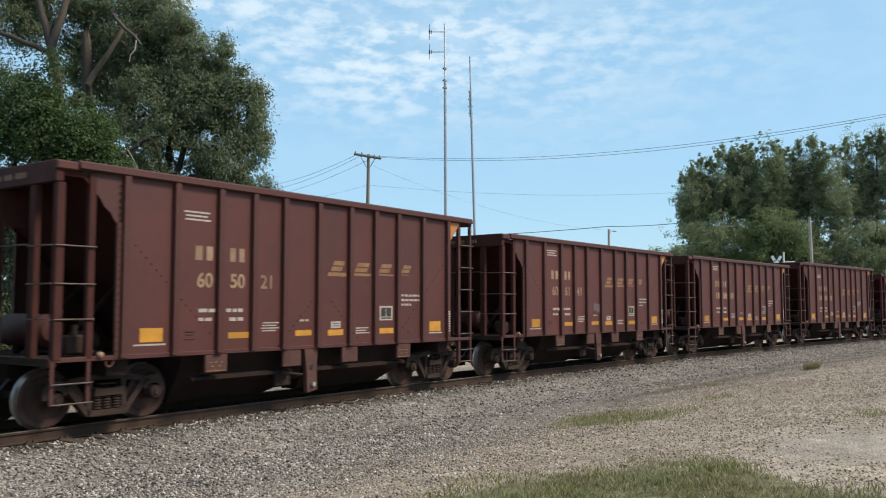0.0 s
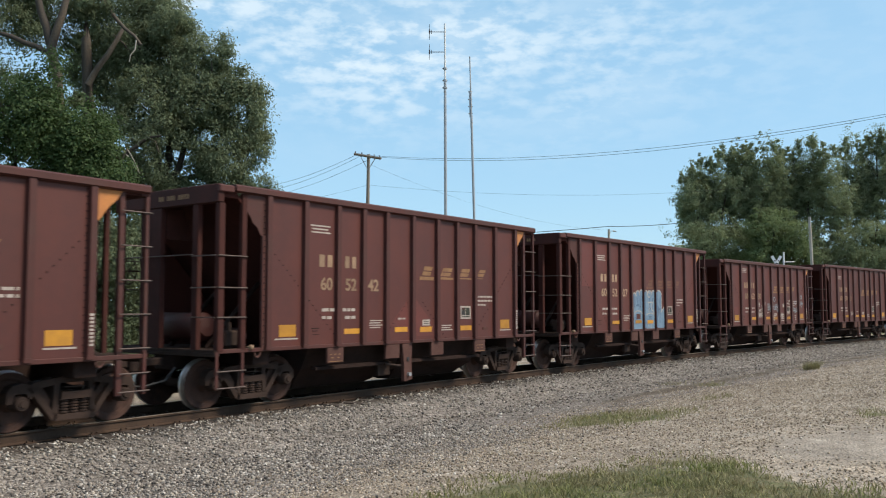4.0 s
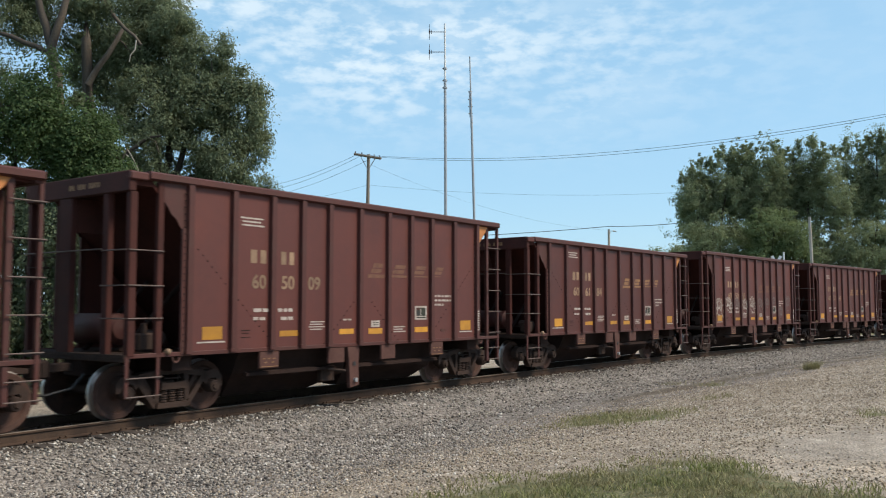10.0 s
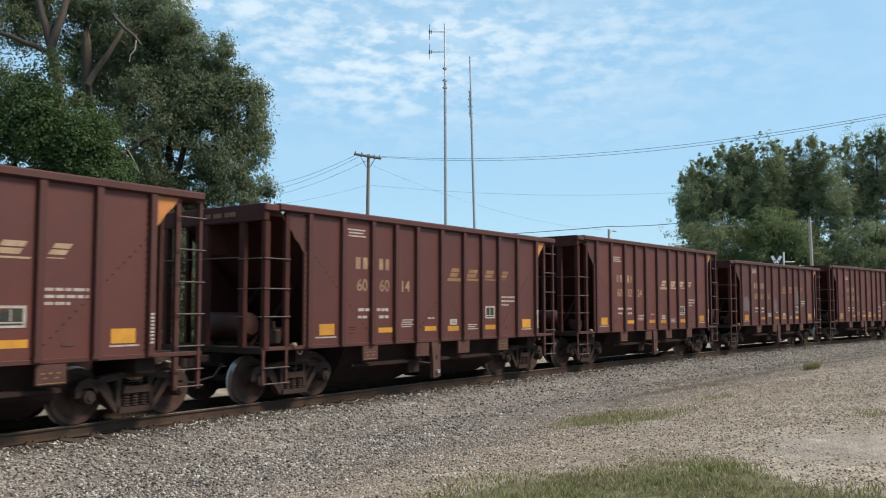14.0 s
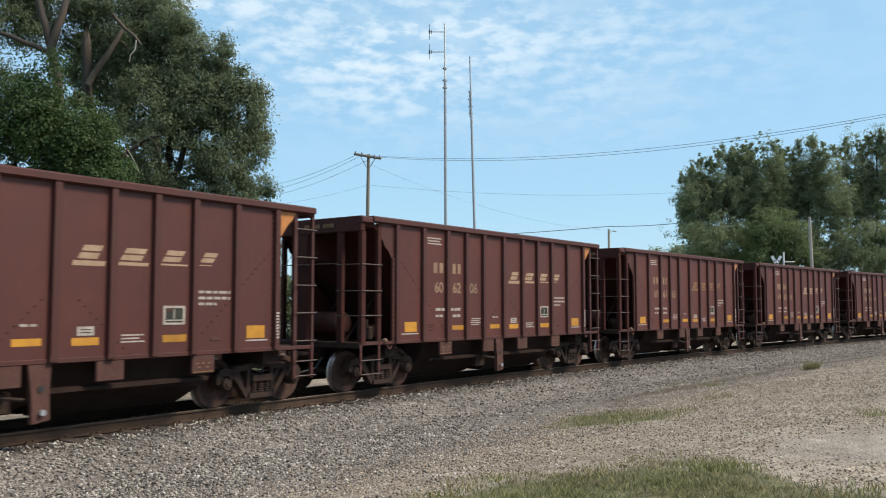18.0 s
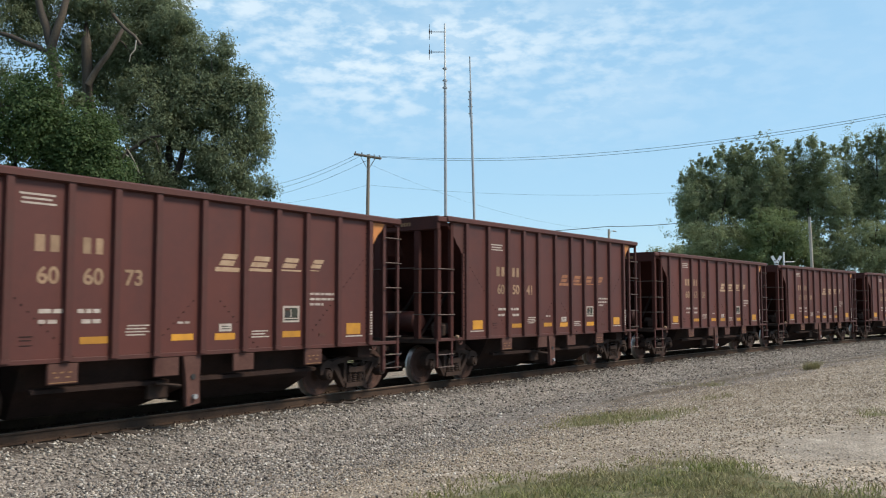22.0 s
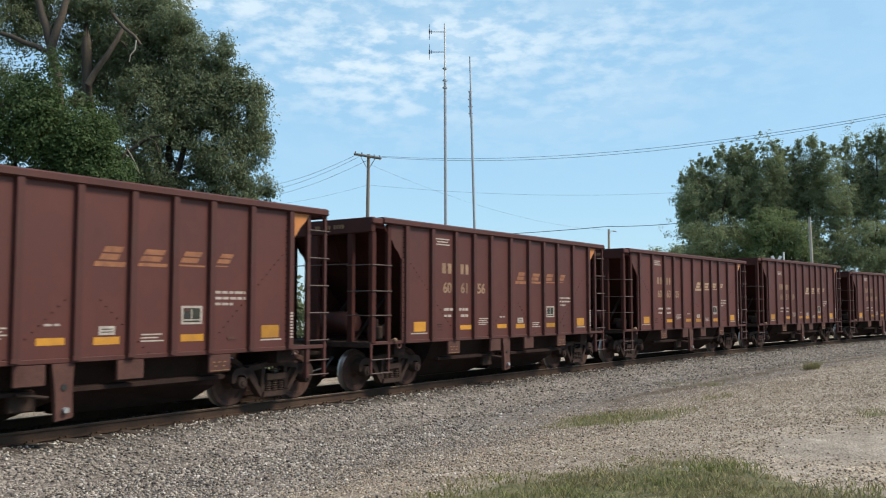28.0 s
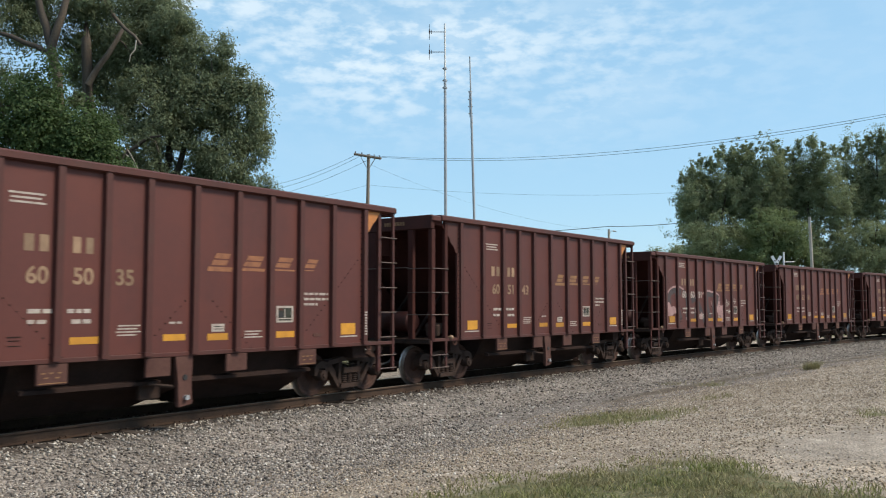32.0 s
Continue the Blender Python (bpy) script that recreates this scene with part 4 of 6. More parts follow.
        far.rotation_euler = (0, 0, math.pi)
    # pale knob of the uncoupling gear on the rear sill
    bm = bmesh.new()
    lathe(bm, [(0.0, -0.05), (0.035, -0.045), (0.052, -0.02), (0.052, 0.02), (0.02, 0.04), (0.02, 0.10)], seg=12, centre=(-4.98, -HALF - 0.03, SILL + 0.06))
    part("release_knob", bm, CREAM, w, "pale round release knob", smooth=50)
    # markings on the near side
    bars(w, "stencil_marking", WHITE, -3.43, -2.84, 3.37, 3.57, 3, 1, broken=False)
    for x0, x1 in ((-3.20, -3.00), (-2.96, -2.77), (-2.43, -2.25), (-2.21, -2.04)):
        bm = bmesh.new()
        box(bm, x0 + 0.025, x1 - 0.025, -HALF - 0.004, -HALF + 0.004, 2.72, 2.97)
        part("letter_block", bm, CREAM, w, "cream lettering block")
    bars(w, "stencil_marking", WHITE, -3.09, -2.72, 1.78, 1.87, 1, 2)
    bars(w, "stencil_marking", WHITE, -3.09, -2.77, 1.63, 1.71, 1, 3)
    bars(w, "stencil_marking", WHITE, -2.47, -2.09, 1.78, 1.87, 1, 4)
    bars(w, "stencil_marking", WHITE, -2.40, -2.08, 1.62, 1.71, 1, 5)
    for x0, x1, z0, z1 in ((-4.26, -3.82, 1.32, 1.55), (-2.42, -1.94, 1.33, 1.44), (-0.74, -0.29, 1.33, 1.44), (0.19, 0.65, 1.31, 1.43), (1.84, 2.33, 1.31, 1.43), (3.70, 4.15, 1.32, 1.555)):
        mark(w, "reflector_panel", YELLOW, x0, x1, z0, z1, "yellow reflective panel")
    mark(w, "stencil_line", WHITE, -4.37, -3.76, 1.262, 1.29)
    mark(w, "stencil_line", WHITE, 3.68, 4.22, 1.267, 1.295)
    bars(w, "stencil_marking", WHITE, -1.63, -1.15, 1.41, 1.61, 4, 6, broken=False)
    bars(w, "stencil_marking", WHITE, -0.62, -0.36, 1.60, 1.65, 1, 7)
    lab = mark(w, "paper_label", WHITE, 0.28, 0.565, 1.46, 1.60, "white paper label")
    for z in (1.50, 1.545):
        mark(w, "label_writing", PLATEGREY, 0.33, 0.52, z, z + 0.014, lift=0.008).parent = lab
    bars(w, "stencil_marking", WHITE, 1.04, 1.50, 1.30, 1.46, 3, 8, broken=False)
    lab = mark(w, "label_frame", PLATEGREY, 1.86, 2.27, 1.62, 1.90, "dark data plate in a white frame")
    for a in ((1.84, 1.885, 1.60, 1.92), (2.245, 2.29, 1.60, 1.92), (1.885, 2.245, 1.88, 1.92), (1.885, 2.245, 1.60, 1.635), (1.885, 2.245, 1.665, 1.685)):
        mark(w, "frame_strip", WHITE, *a, lift=0.009).parent = lab
    mark(w, "plate_field", DUSTY, 1.90, 2.02, 1.83, 1.87, lift=0.009).parent = lab
    mark(w, "plate_field", BLACK, 1.905, 2.02, 1.70, 1.80, lift=0.009).parent = lab
    mark(w, "plate_field", WHITE, 2.05, 2.072, 1.70, 1.86, lift=0.009).parent = lab
    for x0, x1, z0, z1, sd in ((2.57, 3.29, 2.12, 2.185, 9), (2.57, 3.29, 2.015, 2.08, 10), (2.57, 2.98, 1.91, 1.975, 11)):
        bars(w, "stencil_marking", WHITE, x0, x1, z0, z1, 1, sd)
    mark(w, "cast_plate", DUSTY, 2.86, 3.07, 1.31, 1.365, lift=0.012)
    mark(w, "cast_plate", DARKPAINT, -3.38, -3.17, 1.46, 1.475, lift=0.008)
    mark(w, "cast_plate", DARKPAINT, -3.36, -3.19, 1.41, 1.42, lift=0.008)
    mark(w, "cast_plate", DARKPAINT, -3.37, -3.17, 1.335, 1.345, lift=0.008)
    bm = bmesh.new()
    for k in range(9):
        box(bm, 4.385, 4.455, -HALF - 0.084, -HALF - 0.076, 1.30 + k * 0.058, 1.335 + k * 0.058)
    tagged(part("stencil_marking", bm, WHITE, w), kind="stuff")
    # leaning emblem of four blocks with underlines
    for x0, x1, z0, z1, u0, u1, v0, v1 in ((0.25, 0.70, 2.645, 2.86, 0.16, 0.74, 2.535, 2.615), (1.00, 1.51, 2.65, 2.85, 0.96, 1.54, 2.565, 2.62),
                                           (1.80, 2.28, 2.66, 2.855, 1.76, 2.34, 2.595, 2.625), (2.60, 3.00, 2.68, 2.855, 2.57, 2.87, 2.62, 2.637)):
        bm = bmesh.new()
        block(bm, x0, x1, z0, z1, 0.12)
        slanted(bm, u0, u1, v0, v1, 0.025)
        part("emblem_block", bm, GOLD, w, "faded gold emblem block")
    return tagged(w, "oxide red open-top steel ore wagon with ribbed sides", "wagon", group="wagons of the ore train")


def digits_mesh(text, cache={}):
    """Figures of the built-in font as a thin mesh, 0.27 m high, starting at the origin."""
    if text not in cache:
        cu = bpy.data.curves.new("figures", "FONT")
        cu.body, cu.size, cu.extrude, cu.space_character, cu.offset = text, 0.355, 0.004, 1.0, 0.007
        ob = bpy.data.objects.new("figures", cu)
        scene.collection.objects.link(ob)
        me = bpy.data.meshes.new_from_object(ob.evaluated_get(bpy.context.evaluated_depsgraph_get()))
        bpy.data.objects.remove(ob)
        bpy.data.curves.remove(cu)
        me.materials.clear()
        me.materials.append(CREAM)
        cache[text] = me
    return cache[text]


NUMBERS = {1: "606141", 0: "605021", -1: "606280", -2: "605207", -3: "605242", -4: "606100", -5: "605114", -6: "605085", -7: "606184", -8: "605009",
           -9: "606161", -10: "605224", -11: "606014", -12: "606204", -13: "606165", -14: "606206", -15: "606334", -16: "606308", -17: "605041",
           -18: "606073", -19: "606078", -20: "605119", -21: "606305", -22: "606156", -23: "606281", -24: "606091", -25: "605143", -26: "605035"}
FIRST, LAST = -27, 5
S_FIRST = 7.977 + 5.4065             # centre of wagon 0 along the track at the start


def ride(t):
    """Metres that the train has gone by t seconds."""
    u = (t - 16.0) / 16.0
    return 10.2966 * t - 0.82703 * (u * u - 1) - 0.16784 * (u ** 3 - u) - 0.3384 * min(max((t - 28.5) / 0.5, 0.0), 1.0)


# play in the couplings towards the tail
SLACK = {-24: 0.09, -25: 0.18, -26: 0.24, -27: 0.24, -23: 0.08, -22: 0.05, -21: 0.027, -20: 0.013, -19: -0.027, -18: -0.02, -17: -0.005,
         -16: -0.027, -15: -0.033, -14: -0.04, -13: -0.02, -6: 0.03, -7: 0.013, -11: 0.01, **{c: 0.05 for c in range(-5, 6)}}


def wagon_pose(c, t):
    s = S_FIRST + WAGON_PITCH * c + ride(t) + SLACK.get(c, 0.0)
    x0, y0, _ = track(s - 4.5175)
    x1, y1, _ = track(s + 4.5175)
    return pose((x0 + x1) / 2, (y0 + y1) / 2, 0.0, 0, 0, math.degrees(math.atan2(y1 - y0, x1 - x0)))


LOWER = {c for c in range(FIRST, LAST + 1) if NUMBERS.get(c, "605000" if c in (3, 5, -27) else "606000").startswith("606")}
tall_wagon, low_wagon = build_wagon(TALL), build_wagon(LOW)
tagged(low_wagon, "oxide red open-top steel ore wagon with lower ribbed sides")
WAGONS = {0: tall_wagon, 1: low_wagon}
for c in range(FIRST, LAST + 1):
    if c not in WAGONS:
        WAGONS[c] = copy_thing(low_wagon if c in LOWER else tall_wagon, wagon_pose(c, 0.0))


def number_wagon(c, w):
    text = NUMBERS.get(c)
    for k, x in enumerate((-3.14, -2.40, -1.67)):
        if text:
            ob = part("road_number", digits_mesh(text[2 * k:2 * k + 2]), None, w, "cream painted figures")
            ob.matrix_local = pose(x, -HALF - 0.002, 2.25, 90, 0, 0)
        else:
            mark(w, "number_bar", CREAM, x + 0.02, x + 0.17, 2.24, 2.49)
            mark(w, "number_bar", CREAM, x + 0.21, x + 0.36, 2.24, 2.49)


EMBLEMS = {**{c: PALE_EMBLEM for c in (-10, -12, -14, -15, -16, -18, -20, -21)}, **{c: FAINT_EMBLEM for c in (-2, -6, -8, 4)},
           **{c: COPPER_EMBLEM for c in (-9, -19, -22, -23, -17, -26)}}
for c, w in WAGONS.items():
    number_wagon(c, w)
    if c in EMBLEMS:
        for ob in w.children:
            if ob.name.startswith("emblem_block"):
                ob.material_slots[0].link = "OBJECT"
                ob.material_slots[0].material = EMBLEMS[c]

# ======== spray paint on some wagons ========
SPRAY_WHITE = material("white_spray_paint", (0.48, 0.45, 0.39), 0.7, color2=(0.30, 0.265, 0.23), scale=8.0)
SPRAY_GREY = material("faded_grey_spray", (0.15, 0.13, 0.125), 0.7, color2=(0.105, 0.065, 0.058), scale=5.0)
SPRAY_BLUE = material("pale_blue_spray", (0.185, 0.285, 0.375), 0.65, color2=(0.10, 0.165, 0.245), scale=2.2)
SPRAY_PALE = material("washed_blue_spray", (0.34, 0.43, 0.46), 0.7, color2=(0.17, 0.22, 0.25), scale=5.0)
FRESH_RED = material("fresh_oxide_red", (0.125, 0.027, 0.020), 0.6, color2=(0.098, 0.0255, 0.0195), scale=1.5)
SPRAY_DEEP = material("deep_blue_spray", (0.065, 0.115, 0.19), 0.65, color2=(0.10, 0.155, 0.23), scale=3.0)
SPRAY_PINK = material("pale_pink_spray", (0.36, 0.225, 0.215), 0.7, color2=(0.25, 0.15, 0.145), scale=4.0)
SPRAY_DARK = material("charcoal_spray", (0.036, 0.034, 0.038), 0.7, color2=(0.062, 0.040, 0.038), scale=2.5)
SPRAY_HAZE = material("blue_grey_smear", (0.11, 0.085, 0.10), 0.75, color2=(0.105, 0.062, 0.055), scale=3.0)


def stroke(bm, pts, width, lift):
    """A flat painted line through points of the side sheet, with soft turns."""
    fine = []
    for i in range(len(pts) - 1):
        p0, p1, p2, p3 = pts[max(i - 1, 0)], pts[i], pts[i + 1], pts[min(i + 2, len(pts) - 1)]
        for k in range(5):
            t = k / 5
            fine.append(tuple(0.5 * (2 * b + (c - a) * t + (2 * a - 5 * b + 4 * c - d) * t * t + (3 * b - a - 3 * c + d) * t ** 3) for a, b, c, d in zip(p0, p1, p2, p3)))
    fine.append(pts[-1])
    row = []
    y = -HALF - lift
    for i, (x, z) in enumerate(fine):
        a, b = fine[max(i - 1, 0)], fine[min(i + 1, len(fine) - 1)]
        d = math.hypot(b[0] - a[0], b[1] - a[1]) or 1.0
        nx, nz = -(b[1] - a[1]) / d * width / 2, (b[0] - a[0]) / d * width / 2
        row.append((bm.verts.new((x + nx, y, z + nz)), bm.verts.new((x - nx, y, z - nz))))
    for (a, b), (c, d) in zip(row, row[1:]):
        bm.faces.new((a, b, d, c))


def blob(bm, pts, lift):
    bm.faces.new([bm.verts.new((x, -HALF - lift, z)) for x, z in pts])


def painted(w, name, mat, strokes, width, lift, label):
    for k, s in enumerate(strokes):
        bm = bmesh.new()
        stroke(bm, s, width, lift + 0.00004 * k)
        part(name, bm, mat, w, label)


def filled(w, name, mat, shape, lift, label):
    bm = bmesh.new()
    blob(bm, shape, lift)
    return part(name, bm, mat, w, label)


def oval(cx, cz, rx, rz, tilt, turns=1.0, start=0.0, n=12):
    """Points round a leaning oval, or a part of one."""
    c, s = math.cos(radians(tilt)), math.sin(radians(tilt))
    out = []
    for k in range(n + 1):
        a = start + 2 * math.pi * turns * k / n
        x, z = rx * math.cos(a), rz * math.sin(a)
        out.append((cx + x * c + z * s, cz - x * s + z * c))
    return out


def spread_fingers(x0, x1, z0, z1, rng, thumb=True):
    """Four narrow loops fanned out over a curl, with a wider loop beside them."""
    w, h = x1 - x0, z1 - z0
    out = []
    for k in range(4):
        f = k - 1.5
        out.append(oval(x0 + w * (0.40 + 0.165 * f), z1 - h * (0.27 + 0.035 * f * f), w * 0.082, h * rng.uniform(0.25, 0.29), 9 * f + rng.uniform(-3, 3)))
    out.append(oval(x0 + w * 0.40, z0 + h * 0.30, w * 0.20, h * 0.17, 10, 0.8, 0.4, 9))
    if thumb:
        out.append(oval(x0 + w * 0.84, z0 + h * 0.42, w * 0.13, h * 0.24, 22, 0.85, -0.6, 10))
        out.append([(x0 + w * 0.72, z0 + h * 0.20), (x0 + w * 0.85, z0 + h * 0.10), (x0 + w * 0.90, z0)])
    return out


def scrawl(x0, x1, z0, z1, n, rng):
    """Jerky strokes with no meaning filling a field."""
    out = []
    w, h = x1 - x0, z1 - z0
    for k in range(n):
        x = x0 + w * (k + 0.3) / n
        lean = rng.uniform(-0.05, 0.05)
        a, b = rng.uniform(0.0, 0.35), rng.uniform(0.65, 1.0)
        out.append([(x, z0 + h * a), (x + lean * 0.5, z0 + h * (a + b) / 2), (x + lean, z0 + h * b)])
        if k % 2:
            z = z0 + h * rng.uniform(0.15, 0.85)
            out.append([(x - 0.10, z), (x + 0.02, z + rng.uniform(-0.03, 0.03)), (x + 0.12, z + rng.uniform(-0.02, 0.05))])
    return out


def star(cx, cz, r):
    return [[(cx - r * math.cos(a), cz - r * math.sin(a)), (cx, cz), (cx + r * math.cos(a), cz + r * math.sin(a))] for a in (0.2, 1.25, 2.3)]


def spray_wagons():
    rng = random.Random(8)
    # fanned loops, cream ones and older grey ones
    w = WAGONS[-6]
    for x0, x1, z0, z1 in ((-4.44, -3.64, 1.45, 2.27), (-3.46, -2.75, 1.66, 2.30), (-1.66, -0.98, 1.50, 2.25), (-0.85, -0.18, 1.57, 2.36)):
        strokes = spread_fingers(x0, x1, z0, z1, rng)
        if x0 < -4:
            strokes.append(oval(x0 + 0.10, 1.85, 0.10, 0.24, -8))
        painted(w, "spray_scribble", SPRAY_WHITE, strokes, 0.030, 0.007, "cream spray-painted loops like fingers")
    for x0, x1, z0, z1 in ((-2.47, -1.95, 1.68, 2.30), (0.14, 0.80, 1.62, 2.30), (1.04, 1.57, 1.80, 2.29), (1.86, 2.38, 1.84, 2.35), (2.70, 3.30, 1.24, 1.91), (3.65, 4.32, 1.60, 2.42)):
        painted(w, "spray_scribble", SPRAY_GREY, spread_fingers(x0, x1, z0, z1, rng, x0 < 0.5), 0.036, 0.006, "faded grey spray-painted loops")
    # small jagged scrawl in white and washed-out blue
    w = WAGONS[-1]
    for x0, x1, z0, z1, n, mat in ((-1.66, -1.20, 1.62, 1.84, 5, SPRAY_WHITE), (-1.24, -1.02, 1.76, 2.02, 2, SPRAY_WHITE), (-1.24, -0.80, 1.40, 1.64, 4, SPRAY_WHITE), (-0.54, -0.18, 1.64, 2.12, 4, SPRAY_PALE),
                                   (-0.02, 0.82, 1.62, 2.04, 8, SPRAY_PALE), (1.06, 1.52, 1.28, 1.66, 5, SPRAY_WHITE), (1.84, 2.34, 1.95, 2.25, 4, SPRAY_WHITE), (1.90, 2.26, 1.54, 1.68, 4, SPRAY_WHITE),
                                   (2.66, 3.30, 1.58, 1.96, 7, SPRAY_PALE), (3.62, 4.08, 1.84, 2.18, 4, SPRAY_PALE)):
        painted(w, "spray_scrawl", mat, scrawl(x0, x1, z0, z1, n, rng), 0.034, 0.007, "white and pale blue spray-painted scrawl")
    for x0, x1, z in ((-1.66, -1.32, 1.56), (-1.66, -1.34, 1.50), (-1.66, -1.38, 1.44), (0.08, 0.36, 1.46), (0.06, 0.32, 1.38), (0.10, 0.30, 1.29), (1.08, 1.50, 1.24), (2.90, 3.14, 1.46), (2.92, 3.12, 1.36), (2.95, 3.10, 1.28)):
        painted(w, "spray_scrawl", SPRAY_WHITE, [[(x0, z), ((x0 + x1) / 2, z + 0.015), (x1, z - 0.01)]], 0.034, 0.007, "short white spray-painted dash")
    painted(w, "spray_scrawl", SPRAY_WHITE, star(-1.54, 1.99, 0.10) + star(1.42, 1.95, 0.10) + [[(-0.90, 1.84), (-0.82, 1.98), (-0.80, 2.12)]], 0.032, 0.007, "white spray-painted stars")
    painted(w, "spray_scrawl", SPRAY_PALE, [oval(0.30, 2.25, 0.12, 0.09, 0), oval(3.06, 2.10, 0.10, 0.07, 0), oval(3.87, 2.37, 0.09, 0.08, 0)], 0.036, 0.008, "pale spray-painted rings")
    # large pale blue piece with rounded upright lobes
    w = WAGONS[-2]
    lobes = ((-1.15, -0.93, 1.72, 1.27), (-0.91, -0.68, 2.38, 1.09), (-0.70, -0.40, 2.46, 1.09), (-0.42, -0.11, 2.49, 1.09), (-0.13, 0.24, 2.48, 1.09), (0.20, 0.54, 2.47, 1.09), (0.52, 0.87, 2.48, 1.09), (0.88, 1.36, 2.49, 1.10), (1.30, 1.82, 1.95, 1.12))
    for k, (x0, x1, top, bottom) in enumerate(lobes):
        r = (x1 - x0) / 2
        arch = [(x0 + r - r * math.cos(math.pi * q / 8), top - min(r, 0.16) + min(r, 0.16) * math.sin(math.pi * q / 8)) for q in range(9)]
        if k == 8:
            arch = [(x0, 1.70), (x1 - 0.14, top), (x1 - 0.04, top - 0.12)]
        filled(w, "spray_field", SPRAY_BLUE, [(x0, bottom)] + arch + [(x1, bottom)], 0.0055 + 0.0002 * k, "washed-out blue spray-painted lobe")
        painted(w, "spray_outline", SPRAY_WHITE, [arch], 0.040, 0.0095, "chalky white spray-painted outline")
    painted(w, "spray_outline", SPRAY_WHITE, [oval(-0.52, 1.50, 0.40, 0.26, 0, 0.55, -0.1), oval(0.42, 1.46, 0.42, 0.22, 0, 0.5, 0.0), [(-0.88, 1.75), (-0.90, 2.30)], [(1.80, 1.14), (1.80, 1.80)], [(1.37, 1.75), (1.36, 2.25)],
                                              oval(0.32, 2.32, 0.10, 0.09, 0), [(0.20, 2.08), (0.32, 2.06), (0.62, 2.07)], [(0.32, 2.05), (0.33, 1.72)], [(0.62, 2.05), (0.50, 1.86), (0.80, 1.60), (0.84, 1.14)], [(0.28, 1.12), (0.30, 1.40)], [(0.50, 1.12), (0.46, 1.40)]],
            0.032, 0.0100, "chalky white strokes inside the piece")
    for x0, x1, z0, z1 in ((-0.85, -0.2, 1.7, 2.3), (0.0, 0.8, 1.6, 2.3), (0.95, 1.3, 1.3, 2.1)):
        painted(w, "spray_stroke", SPRAY_DEEP, scrawl(x0, x1, z0, z1, 3, rng), 0.06, 0.0085, "deeper blue spray strokes")
    for x in (-0.12, 0.84):
        mark(w, "spray_field", SPRAY_DEEP, x - 0.05, x + 0.05, SILL + 0.08, 2.42, "deeper blue spray on a rib", lift=0.0805)
    mark(w, "paint_patch", PAINT, -0.66, -0.36, 1.48, 1.66, "clean patch left in the spray", lift=0.0105)
    for ob in w.children:
        if ob.name.startswith("reflector_panel"):
            ob.location.y -= 0.010
        if ob.name.startswith(("road_number", "letter_block")):
            ob.material_slots[0].link = "OBJECT"
            ob.material_slots[0].material = PALE_EMBLEM
    # fresh red touch-up patches
    for c, x0, x1, z0, z1 in ((-2, -4.50, -3.68, 2.55, 3.95), (-2, -3.50, -2.74, 3.05, 3.95), (-1, -4.28, -3.86, 1.58, 1.90)):
        mark(WAGONS[c], "paint_patch", FRESH_RED, x0, x1, z0, z1, "fresh red touch-up patch", lift=0.0032)
    for s in (((-0.90, 1.50), (-0.30, 2.05), (-0.24, 1.30)), ((0.0, 2.10), (0.05, 1.22), (0.72, 1.22), (0.70, 1.50))):
        filled(WAGONS[-3], "paint_patch", FRESH_RED, s, 0.0034, "fresh red touch-up patch")
    filled(WAGONS[1], "paint_smear", SPRAY_HAZE, [(-0.62, 1.80), (-0.58, 2.02), (-0.18, 1.98), (0.0, 1.86), (-0.15, 1.70)], 0.005, "dull dark smear of overpaint")
    # charcoal and pink piece
    w = WAGONS[-24]
    for s in [[(-4.22, 1.98), (-4.28, 2.24), (-4.07, 2.47), (-3.69, 2.53), (-3.22, 2.45)], [(-3.63, 2.49), (-3.56, 2.06), (-3.27, 1.41)], [(-3.07, 2.5), (-2.73, 2.19), (-2.76, 1.39)], [(-2.32, 2.14), (-1.9, 2.23), (-1.67, 2.04), (-1.13, 1.32)], [(-1.9, 1.9), (-1.98, 1.36)], [(-1.13, 2.38), (-0.82, 2.44), (0.02, 2.36), (0.24, 2.18), (0.09, 1.82)], [(-0.83, 2.38), (-0.78, 1.88), (-0.49, 1.3)], [(-0.14, 2.18), (-0.21, 1.77), (-0.11, 1.21)]]:
        painted(w, "spray_stroke", SPRAY_DARK, [s], 0.24, 0.0055 + 0.0003 * rng.random(), "broad charcoal spray stroke")
    for s in [[(-4.51, 1.78), (-4.49, 1.95), (-4.35, 2.08), (-4.22, 2.05), (-4.1, 1.9), (-3.84, 1.94), (-3.73, 1.85), (-3.66, 1.66), (-3.9, 1.64), (-3.99, 1.57), (-4.35, 1.56), (-4.46, 1.47)], [(0.13, 1.82), (0.27, 2.07), (0.49, 2.13), (0.41, 2.0), (0.56, 1.94), (0.81, 2.0), (0.74, 1.81), (0.86, 1.6), (0.75, 1.26), (0.56, 1.27), (0.45, 1.48), (0.24, 1.56)], [(-1.64, 1.49), (-1.4, 1.69), (-1.32, 1.44)], [(-0.17, 1.42), (0.06, 1.44), (0.02, 1.28), (-0.14, 1.29)]]:
        filled(w, "spray_field", SPRAY_PINK, s, 0.0066, "pale pink spray-painted patch")
    painted(w, "spray_outline", SPRAY_PINK, [[(-4.42, 2.07), (-4.48, 2.28), (-4.29, 2.49), (-4.03, 2.61), (-3.73, 2.66), (-3.41, 2.66), (-3.0, 2.56)], [(-1.31, 2.4), (-0.85, 2.54), (-0.3, 2.5), (0.16, 2.44), (0.39, 2.31), (0.27, 2.02), (0.16, 1.82)]], 0.07, 0.0072, "pale outline of a spray-painted piece")
